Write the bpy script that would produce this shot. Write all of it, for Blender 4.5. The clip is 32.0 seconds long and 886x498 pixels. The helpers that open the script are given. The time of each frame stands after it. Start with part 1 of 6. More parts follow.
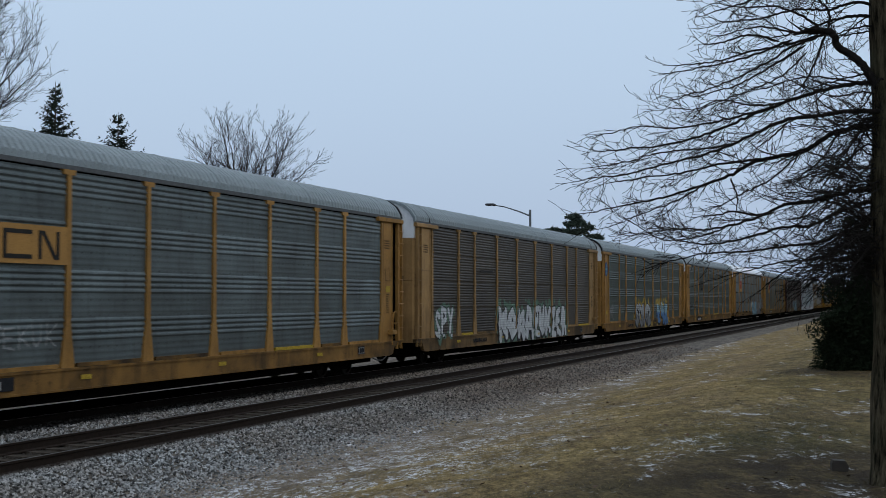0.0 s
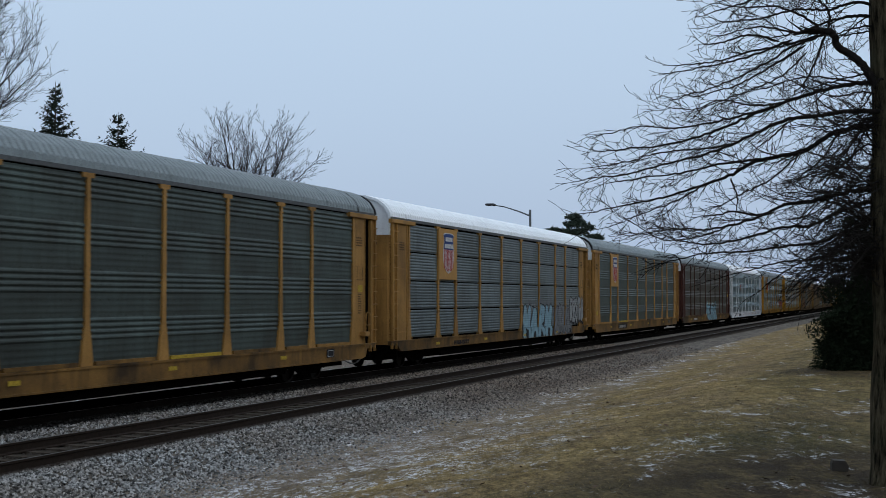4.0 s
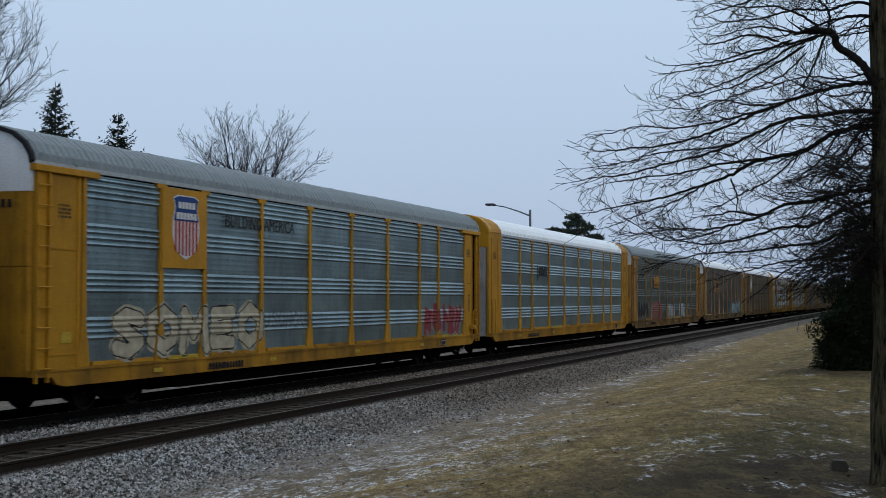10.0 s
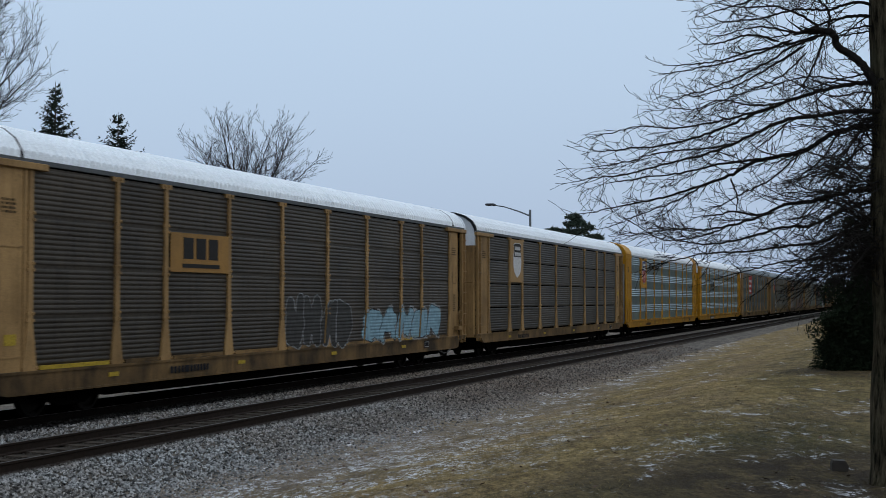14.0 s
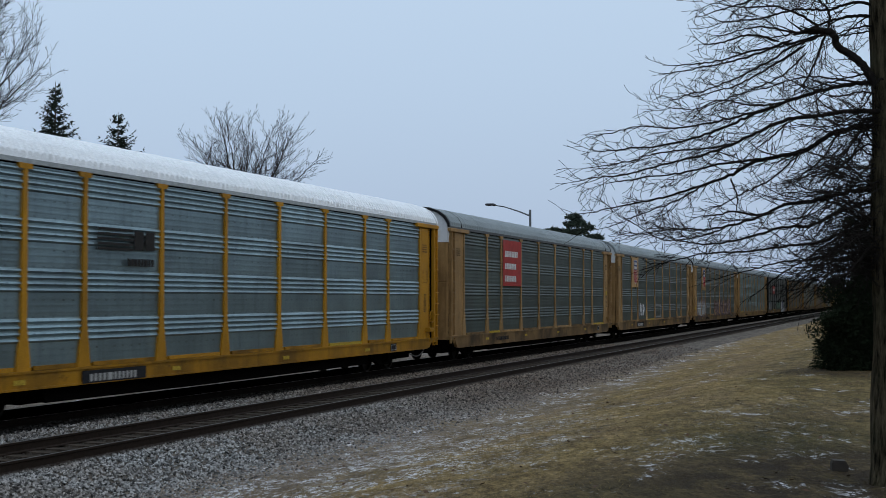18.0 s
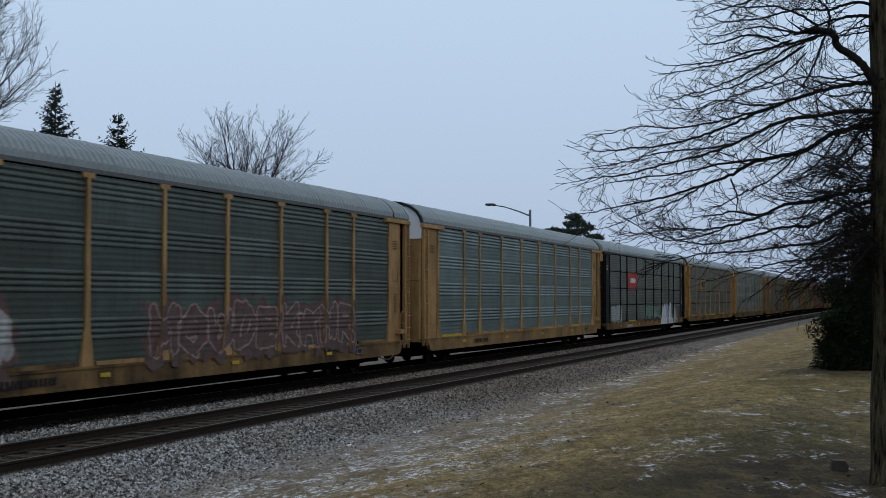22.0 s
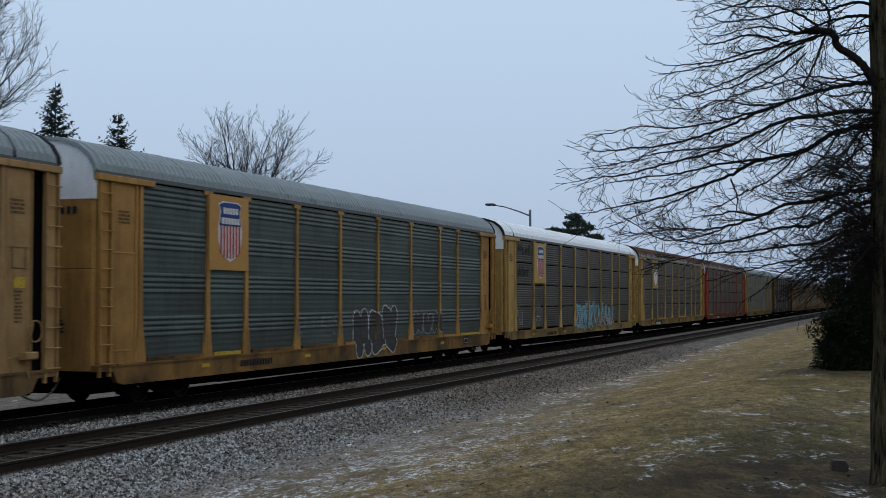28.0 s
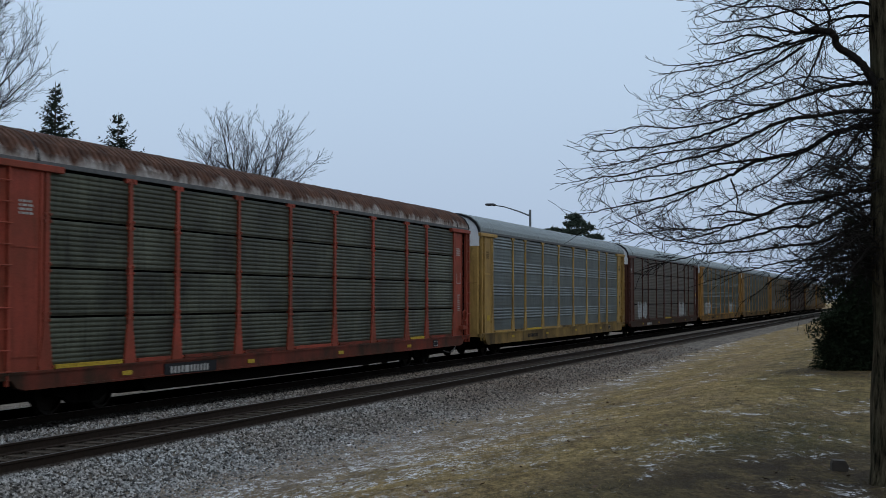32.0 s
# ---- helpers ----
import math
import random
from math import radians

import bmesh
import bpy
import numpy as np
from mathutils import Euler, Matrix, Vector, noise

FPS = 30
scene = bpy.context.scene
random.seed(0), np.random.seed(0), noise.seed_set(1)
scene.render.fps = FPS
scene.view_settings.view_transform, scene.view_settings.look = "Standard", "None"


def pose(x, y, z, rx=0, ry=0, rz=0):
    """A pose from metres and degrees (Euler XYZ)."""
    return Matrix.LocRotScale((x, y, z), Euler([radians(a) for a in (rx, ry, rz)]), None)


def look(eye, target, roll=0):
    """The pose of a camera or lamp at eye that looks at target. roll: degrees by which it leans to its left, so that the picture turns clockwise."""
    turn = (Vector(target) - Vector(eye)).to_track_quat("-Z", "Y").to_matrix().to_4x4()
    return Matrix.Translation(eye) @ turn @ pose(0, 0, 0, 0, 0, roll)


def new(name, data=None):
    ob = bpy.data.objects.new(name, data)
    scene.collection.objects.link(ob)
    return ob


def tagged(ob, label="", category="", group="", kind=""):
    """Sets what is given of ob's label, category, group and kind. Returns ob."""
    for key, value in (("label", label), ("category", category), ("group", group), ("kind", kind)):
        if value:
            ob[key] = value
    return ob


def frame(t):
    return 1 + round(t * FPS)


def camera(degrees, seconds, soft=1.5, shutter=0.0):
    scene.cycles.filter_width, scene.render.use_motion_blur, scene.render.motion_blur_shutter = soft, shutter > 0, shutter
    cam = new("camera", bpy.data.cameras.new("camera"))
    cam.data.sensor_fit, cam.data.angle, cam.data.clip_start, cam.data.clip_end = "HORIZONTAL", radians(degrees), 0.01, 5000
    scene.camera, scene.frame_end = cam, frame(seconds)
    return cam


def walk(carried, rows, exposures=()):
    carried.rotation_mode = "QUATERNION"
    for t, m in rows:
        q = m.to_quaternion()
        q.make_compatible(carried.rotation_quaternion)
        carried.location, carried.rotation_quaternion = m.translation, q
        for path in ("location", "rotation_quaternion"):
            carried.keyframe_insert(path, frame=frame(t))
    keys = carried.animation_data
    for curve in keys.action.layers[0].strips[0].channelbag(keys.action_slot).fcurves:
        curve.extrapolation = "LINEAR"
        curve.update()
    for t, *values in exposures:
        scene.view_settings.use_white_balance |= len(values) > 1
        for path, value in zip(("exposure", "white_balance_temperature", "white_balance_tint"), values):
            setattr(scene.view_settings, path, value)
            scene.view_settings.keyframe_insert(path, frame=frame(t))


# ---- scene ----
SECONDS = 32.0
cam = camera(37.08, SECONDS, soft=0.5, shutter=0.12)
EYE = (0.0, 0.0, 2.4)
CAM = pose(*EYE, 92.156, 0, -70.68)
walk(cam, [(0.0, CAM), (SECONDS, CAM)])

# ---------------------------------------------------------------- light
world = bpy.data.worlds.new("overcast_sky")
scene.world = world
world.use_nodes = True
wn, wl = world.node_tree.nodes, world.node_tree.links
wn.clear()
sky = wn.new("ShaderNodeTexSky")
sky.sky_type = "NISHITA"
sky.sun_disc = False
sky.sun_elevation, sky.sun_rotation = radians(32), radians(200)
sky.air_density, sky.dust_density, sky.ozone_density = 1.0, 6.0, 1.0
coord = wn.new("ShaderNodeTexCoord")
height = wn.new("ShaderNodeSeparateXYZ")
wl.new(coord.outputs["Generated"], height.inputs[0])
veil = wn.new("ShaderNodeValToRGB")          # overcast: brightest overhead
veil.color_ramp.interpolation = "B_SPLINE"
veil.color_ramp.elements[0].position, veil.color_ramp.elements[0].color = 0.0, (0.222, 0.275, 0.368, 1)
veil.color_ramp.elements[1].position, veil.color_ramp.elements[1].color = 1.0, (0.41, 0.485, 0.575, 1)
for rise, tint in ((0.2, (0.284, 0.366, 0.466, 1)), (0.36, (0.3, 0.37, 0.46, 1))):
    low = veil.color_ramp.elements.new(rise)
    low.color = tint
wl.new(height.outputs["Z"], veil.inputs[0])
gain = wn.new("ShaderNodeVectorMath")
gain.operation = "SCALE"
gain.inputs["Scale"].default_value = 20.0
wl.new(veil.outputs[0], gain.inputs[0])
mixer = wn.new("ShaderNodeMix")
mixer.data_type = "RGBA"
mixer.inputs[0].default_value = 0.86
bg = wn.new("ShaderNodeBackground")
bg.inputs[1].default_value = 0.1
wo = wn.new("ShaderNodeOutputWorld")
wl.new(sky.outputs[0], mixer.inputs[6])
wl.new(gain.outputs[0], mixer.inputs[7])
wl.new(mixer.outputs[2], bg.inputs[0])
wl.new(bg.outputs[0], wo.inputs[0])
sun = new("sun", bpy.data.lights.new("sun", "SUN"))
sun.data.energy, sun.data.angle, sun.data.color = 0.25, radians(25), (1.0, 0.97, 0.93)
sun.matrix_basis = look((0, 0, 50), (4, 11, 0))
scene.view_settings.exposure = 0.0

# ---------------------------------------------------------------- plan
FAR_TRACK = 16.87     # centre lines of the two tracks
NEAR_TRACK = 12.75
RAIL = 0.1            # height of the rail heads
GAUGE = 1.435
PITCH = 28.5          # coupled length of one car
BODY = 27.2
HEAD = 12.35          # the first car's leading end stood here, less one car, at 0 s
SPEED, GAIN = 21.879, 0.00509   # metres a second, and its slow rise


# ---------------------------------------------------------------- materials
MATS = {}


def nodes_of(name, rough=0.6, metal=0.0, gloss=0.12):
    m = bpy.data.materials.new(name)
    m.use_nodes = True
    nt = m.node_tree
    b = nt.nodes["Principled BSDF"]
    b.inputs["Roughness"].default_value = rough
    b.inputs["Metallic"].default_value = metal
    b.inputs["Specular IOR Level"].default_value = gloss
    return m, nt, b


def noise_node(nt, scale, detail=4.0, coord="Object", stretch=(1, 1, 1), rough=0.6, shift=None, turn=0.0):
    tc = nt.nodes.new("ShaderNodeTexCoord")
    mp = nt.nodes.new("ShaderNodeMapping")
    mp.inputs["Scale"].default_value = stretch
    nz = nt.nodes.new("ShaderNodeTexNoise")
    nz.inputs["Scale"].default_value = scale
    nz.inputs["Detail"].default_value = detail
    nz.inputs["Roughness"].default_value = rough
    source = tc.outputs[coord]
    if turn:
        spin = nt.nodes.new("ShaderNodeMapping")
        spin.inputs["Rotation"].default_value = (0, 0, radians(-turn))
        nt.links.new(source, spin.inputs[0])
        source = spin.outputs[0]
    nt.links.new(source, mp.inputs[0])
    if shift is not None:
        nt.links.new(shift, mp.inputs["Location"])
    nt.links.new(mp.outputs[0], nz.inputs["Vector"])
    return nz.outputs["Fac"]


def ramp(nt, fac, a, b, lo=(0, 0, 0, 1), hi=(1, 1, 1, 1)):
    r = nt.nodes.new("ShaderNodeValToRGB")
    r.color_ramp.elements[0].position, r.color_ramp.elements[1].position = a, b
    r.color_ramp.elements[0].color, r.color_ramp.elements[1].color = lo, hi
    nt.links.new(fac, r.inputs[0])
    return r.outputs[0]


def mix(nt, fac, a, b, mode="MIX"):
    n = nt.nodes.new("ShaderNodeMix")
    n.data_type, n.blend_type = "RGBA", mode
    for socket, v in ((n.inputs[0], fac), (n.inputs[6], a), (n.inputs[7], b)):
        if isinstance(v, (int, float)):
            socket.default_value = v
        elif isinstance(v, tuple):
            socket.default_value = v if len(v) == 4 else (*v, 1)
        else:
            nt.links.new(v, socket)
    return n.outputs[2]


def bump(nt, b, height, strength=0.3, distance=0.02):
    n = nt.nodes.new("ShaderNodeBump")
    n.inputs["Strength"].default_value, n.inputs["Distance"].default_value = strength, distance
    nt.links.new(height, n.inputs["Height"])
    nt.links.new(n.outputs[0], b.inputs["Normal"])


def scaled(c, k):
    return tuple(min(1.0, v * k) for v in c)


def painted(name, colour, dirt=(0.06, 0.045, 0.03), amount=0.5, rough=0.55, streak=6.0, metal=0.0, vary=0.12):
    """Paint or bare sheet with road grime: vertical streaks, patches, slight change from piece to piece."""
    key = (name, colour, dirt, amount)
    if key in MATS:
        return MATS[key]
    m, nt, b = nodes_of(name, rough, metal, 0.1)
    info = nt.nodes.new("ShaderNodeObjectInfo")
    one = ramp(nt, info.outputs["Random"], 0, 1, (*scaled(colour, 1 - vary), 1), (*scaled(colour, 1 + vary), 1))
    move = nt.nodes.new("ShaderNodeMath")
    move.operation = "MULTIPLY"
    move.inputs[1].default_value = 61.0
    nt.links.new(info.outputs["Random"], move.inputs[0])
    off = move.outputs[0]
    patch = ramp(nt, noise_node(nt, 0.7, 5, shift=off), 0.36, 0.66)
    run = ramp(nt, noise_node(nt, streak, 5, stretch=(1, 1, 0.1), rough=0.7, shift=off), 0.5, 0.68)
    spots = ramp(nt, noise_node(nt, 5.0, 5, rough=0.75, shift=off), 0.6, 0.72)
    c1 = mix(nt, mix(nt, amount, (0, 0, 0), patch, "MIX"), one, dirt)
    c2 = mix(nt, mix(nt, amount * 0.7, (0, 0, 0), run, "MIX"), c1, scaled(dirt, 0.7))
    c2 = mix(nt, mix(nt, amount * 0.9, (0, 0, 0), spots, "MIX"), c2, scaled(dirt, 0.5))
    fine = ramp(nt, noise_node(nt, 38, 3), 0.3, 0.7, (0.78, 0.78, 0.78, 1), (1.15, 1.15, 1.15, 1))
    c2 = mix(nt, 1.0, c2, fine, "MULTIPLY")
    if name == "ribbed_side_sheet":     # rows of small round holes, some weeping rust
        tc = nt.nodes.new("ShaderNodeTexCoord")
        sep = nt.nodes.new("ShaderNodeSeparateXYZ")
        flat = nt.nodes.new("ShaderNodeCombineXYZ")
        grid = nt.nodes.new("ShaderNodeTexVoronoi")
        grid.voronoi_dimensions = "2D"
        grid.inputs["Scale"].default_value, grid.inputs["Randomness"].default_value = 3.2, 0.0
        nt.links.new(tc.outputs["Object"], sep.inputs[0])
        nt.links.new(sep.outputs["X"], flat.inputs[0])
        nt.links.new(sep.outputs["Z"], flat.inputs[1])
        nt.links.new(flat.outputs[0], grid.inputs["Vector"])
        hole = ramp(nt, grid.outputs["Distance"], 0.05, 0.085, (1, 1, 1, 1), (0, 0, 0, 1))
        weep = ramp(nt, noise_node(nt, 1.7, 3, shift=off), 0.42, 0.62, (0.15, 0.15, 0.15, 1), (0.8, 0.8, 0.8, 1))
        c2 = mix(nt, mix(nt, 1.0, hole, weep, "MULTIPLY"), c2, (0.02, 0.016, 0.012))
    nt.links.new(c2, b.inputs["Base Color"])
    bump(nt, b, noise_node(nt, 9, 4), 0.15, 0.02)
    MATS[key] = m
    return m


def plain(name, colour, rough=0.7, metal=0.0, scale=12.0, spread=0.25, gloss=0.12):
    key = (name, colour)
    if key in MATS:
        return MATS[key]
    m, nt, b = nodes_of(name, rough, metal, gloss)
    n = noise_node(nt, scale, 5)
    nt.links.new(ramp(nt, n, 0.3, 0.72, (*scaled(colour, 1 - spread), 1), (*scaled(colour, 1 + spread), 1)), b.inputs["Base Color"])
    bump(nt, b, n, 0.3, 0.01)
    MATS[key] = m
    return m


def fissured_bark():
    m, nt, b = nodes_of("fissured_trunk_bark", 0.95, 0.0, 0.05)
    ridge = noise_node(nt, 22, 4, stretch=(1, 1, 0.18), rough=0.65)
    moss = ramp(nt, noise_node(nt, 2.2, 4), 0.42, 0.65)
    c = ramp(nt, ridge, 0.36, 0.64, (0.006, 0.005, 0.003, 1), (0.1, 0.08, 0.05, 1))
    nt.links.new(mix(nt, mix(nt, 0.45, (0, 0, 0), moss), c, (0.05, 0.05, 0.028)), b.inputs["Base Color"])
    bump(nt, b, ridge, 1.0, 0.05)
    return m


# near-black: shade under and inside the cars is put into this steel colour
STEEL = plain("shade_darkened_steel", (0.0036, 0.0032, 0.003), 0.95, gloss=0.02)
WHEEL = plain("wheel_steel", (0.014, 0.012, 0.011), 0.6, 0.3)
RAIL_STEEL = plain("rusty_rail_steel", (0.022, 0.015, 0.011), 0.8, 0.1)
RAIL_TOP = plain("polished_rail_head", (0.1, 0.092, 0.088), 0.5, 0.5)
TIE = plain("creosoted_timber", (0.05, 0.04, 0.031), 0.9, 0.0, 6.0, 0.5)
# far-track copies of tie and rail, darkened for the shade under the train
SHADED_TIE = plain("shaded_timber", (0.006, 0.005, 0.0042), 0.95, 0.0, 6.0, 0.4, 0.02)
SHADED_RAIL = plain("shaded_rail_steel", (0.008, 0.0065, 0.0055), 0.9, gloss=0.03)
BARK = plain("grey_brown_bark", (0.04, 0.035, 0.03), 0.95, 0.0, 14.0, 0.5)
TRUNK_BARK = fissured_bark()
TWIG = plain("dark_twig_bark", (0.014, 0.012, 0.0105), 0.95, 0.0, 20.0, 0.3)
FAR_TWIG = plain("pale_twig_bark", (0.02, 0.018, 0.017), 0.95, 0.0, 8.0, 0.3)
NEEDLE = plain("dark_green_needles", (0.012, 0.02, 0.013), 0.85, 0.0, 5.0, 0.45)
BUSH_NEEDLE = plain("dark_yew_foliage", (0.014, 0.02, 0.011), 0.95, 0.0, 7.0, 0.45, 0.02)
PINE_NEEDLE = plain("grey_green_pine_needles", (0.04, 0.056, 0.042), 0.9, 0.0, 1.2, 0.5)
GALVANISED = plain("galvanised_pole", (0.13, 0.14, 0.15), 0.5, 0.4)


def make_ground_material():
    m, nt, b = nodes_of("dead_grass_and_gravel", 0.95)
    tc = nt.nodes.new("ShaderNodeTexCoord")
    sep = nt.nodes.new("ShaderNodeSeparateXYZ")
    nt.links.new(tc.outputs["Object"], sep.inputs[0])
    def span(out, a, b):
        r = nt.nodes.new("ShaderNodeMapRange")
        r.inputs["From Min"].default_value, r.inputs["From Max"].default_value = a, b
        nt.links.new(out, r.inputs["Value"])
        return r.outputs[0]

    def wavy(scale, amount, stretch):
        n = nt.nodes.new("ShaderNodeMath")
        n.operation = "MULTIPLY_ADD"
        n.inputs[1].default_value = amount
        nt.links.new(noise_node(nt, scale, 5, stretch=stretch, rough=0.7), n.inputs[0])
        nt.links.new(sep.outputs["Y"], n.inputs[2])
        return n.outputs[0]

    straw = ramp(nt, noise_node(nt, 1.3, 6), 0.32, 0.68, (0.16, 0.113, 0.047, 1), (0.36, 0.272, 0.128, 1))
    thin = ramp(nt, noise_node(nt, 0.55, 6, stretch=(0.3, 1, 1), rough=0.7), 0.4, 0.6)
    straw = mix(nt, mix(nt, 0.6, (0, 0, 0), thin), straw, (0.2, 0.145, 0.095))
    # the level part of the lawn keeps more green than the drying slope
    green = ramp(nt, noise_node(nt, 0.5, 5, stretch=(0.4, 1, 1), rough=0.7), 0.36, 0.64, (0.25, 0.25, 0.25, 1), (1, 1, 1, 1))
    level = span(wavy(0.35, 3.2, (0.35, 1, 1)), 5.6, 4.0)
    grass = mix(nt, mix(nt, 0.9, (0, 0, 0), mix(nt, 1.0, green, level, "MULTIPLY")), straw, (0.074, 0.068, 0.026))
    mown = ramp(nt, noise_node(nt, 0.9, 5, stretch=(0.3, 1, 1), rough=0.7), 0.34, 0.7, (0.72, 0.72, 0.7, 1), (1.25, 1.2, 1.14, 1))
    grass = mix(nt, 0.9, grass, mown, "MULTIPLY")
    tufts = ramp(nt, noise_node(nt, 6.0, 7, stretch=(0.35, 1, 1), rough=0.85, turn=20), 0.4, 0.62, (0.45, 0.45, 0.42, 1), (1.3, 1.28, 1.24, 1))
    grass = mix(nt, 1.0, grass, tufts, "MULTIPLY")
    fine = ramp(nt, noise_node(nt, 20, 6, stretch=(0.35, 1, 1), rough=0.9, turn=20), 0.34, 0.68, (0.3, 0.3, 0.3, 1), (1.7, 1.68, 1.62, 1))
    grass = mix(nt, 1.0, grass, fine, "MULTIPLY")
    tree_at = nt.nodes.new("ShaderNodeVectorMath")
    tree_at.operation = "DISTANCE"
    tree_at.inputs[1].default_value = (12.9, 0.2, 0.7)
    nt.links.new(tc.outputs["Object"], tree_at.inputs[0])
    ring = nt.nodes.new("ShaderNodeMapRange")
    ring.inputs["From Min"].default_value, ring.inputs["From Max"].default_value = 3.5, 1.5
    nt.links.new(tree_at.outputs["Value"], ring.inputs["Value"])
    mulch = ramp(nt, noise_node(nt, 25, 6, rough=0.8), 0.35, 0.68, (0.01, 0.0075, 0.0045, 1), (0.075, 0.053, 0.03, 1))
    bare = ramp(nt, noise_node(nt, 1.6, 7, rough=0.75), 0.38, 0.55, (0.35, 0.35, 0.35, 1), (1, 1, 1, 1))
    grass = mix(nt, mix(nt, 1.0, ring.outputs[0], bare, "MULTIPLY"), grass, mulch)
    bed_at = nt.nodes.new("ShaderNodeVectorMath")
    bed_at.operation = "DISTANCE"
    bed_at.inputs[1].default_value = (32.2, 0.2, 0.7)
    nt.links.new(tc.outputs["Object"], bed_at.inputs[0])
    grass = mix(nt, mix(nt, 1.0, span(bed_at.outputs["Value"], 3.4, 2.2), bare, "MULTIPLY"), grass, mulch)
    grit = ramp(nt, noise_node(nt, 24, 6, rough=0.88), 0.34, 0.68, (0.045, 0.04, 0.035, 1), (0.38, 0.335, 0.295, 1))
    worn = ramp(nt, noise_node(nt, 3.2, 7, stretch=(0.25, 1, 1), rough=0.8), 0.34, 0.68, (0.42, 0.38, 0.34, 1), (1.3, 1.22, 1.12, 1))
    grit = mix(nt, 1.0, grit, worn, "MULTIPLY")
    # gravel takes over towards the track, along a ragged border
    wob = noise_node(nt, 0.7, 6, rough=0.75)
    add = nt.nodes.new("ShaderNodeMath")
    add.operation = "MULTIPLY_ADD"
    add.inputs[1].default_value = 5.0
    nt.links.new(wob, add.inputs[0])
    nt.links.new(sep.outputs["Y"], add.inputs[2])
    slant = nt.nodes.new("ShaderNodeMath")
    slant.operation = "MULTIPLY_ADD"
    slant.inputs[1].default_value = -0.045
    nt.links.new(sep.outputs["X"], slant.inputs[0])
    nt.links.new(add.outputs[0], slant.inputs[2])
    mp = nt.nodes.new("ShaderNodeMapRange")
    mp.inputs["From Min"].default_value, mp.inputs["From Max"].default_value = 7.6, 10.8
    nt.links.new(slant.outputs[0], mp.inputs["Value"])
    beyond = nt.nodes.new("ShaderNodeMapRange")
    beyond.inputs["From Min"].default_value, beyond.inputs["From Max"].default_value = 27.0, 24.0
    nt.links.new(sep.outputs["Y"], beyond.inputs["Value"])
    near_bed = nt.nodes.new("ShaderNodeMath")
    near_bed.operation = "MULTIPLY"
    nt.links.new(mp.outputs[0], near_bed.inputs[0])
    nt.links.new(beyond.outputs[0], near_bed.inputs[1])
    ground_c = mix(nt, near_bed.outputs[0], grass, grit)
    # thin blown snow lying in patches
    lace = ramp(nt, noise_node(nt, 9.0, 7, stretch=(0.45, 1, 1), rough=0.82, turn=25), 0.5, 0.55)
    patches = noise_node(nt, 1.3, 6, stretch=(0.5, 1, 1), rough=0.75, turn=24)
    border = nt.nodes.new("ShaderNodeMath")
    border.operation = "PINGPONG"
    border.inputs[1].default_value = 0.5
    nt.links.new(mp.outputs[0], border.inputs[0])
    area = mix(nt, ramp(nt, border.outputs[0], 0.05, 0.4), ramp(nt, patches, 0.575, 0.65), ramp(nt, patches, 0.5, 0.6))
    # the dip beside the ballast keeps most of it, in specks
    dip = mix(nt, 1.0, span(sep.outputs["Y"], 4.0, 6.2), span(sep.outputs["X"], 30.0, 17.0), "MULTIPLY")
    dip = mix(nt, 1.0, dip, span(sep.outputs["Y"], 9.6, 8.6), "MULTIPLY")
    specks = ramp(nt, noise_node(nt, 10.0, 7, stretch=(0.45, 1, 1), rough=0.82, turn=27), 0.52, 0.55)
    broken = ramp(nt, noise_node(nt, 1.0, 6, stretch=(0.5, 1, 1), rough=0.75, turn=24), 0.44, 0.56)
    specks = mix(nt, 1.0, mix(nt, 1.0, specks, broken, "MULTIPLY"), dip, "MULTIPLY")
    near = mix(nt, 1.0, span(sep.outputs["X"], 25.0, 17.0), span(wavy(0.7, 1.5, (0.5, 1, 1)), 4.2, 3.4), "MULTIPLY")
    crumbs = mix(nt, 1.0, ramp(nt, noise_node(nt, 9.0, 7, stretch=(0.5, 1, 1), rough=0.82, turn=16), 0.55, 0.585), near, "MULTIPLY")
    crumbs = mix(nt, 1.0, crumbs, ramp(nt, noise_node(nt, 0.8, 6, stretch=(0.5, 1, 1), rough=0.75), 0.5, 0.6), "MULTIPLY")
    snow = mix(nt, 1.0, lace, area, "MULTIPLY")
    snow = mix(nt, 1.0, mix(nt, 1.0, snow, specks, "LIGHTEN"), mix(nt, 0.8, (0, 0, 0), crumbs), "LIGHTEN")
    nt.links.new(mix(nt, snow, ground_c, (0.75, 0.76, 0.78)), b.inputs["Base Color"])
    bump(nt, b, noise_node(nt, 18, 6, rough=0.8), 0.9, 0.05)
    return m


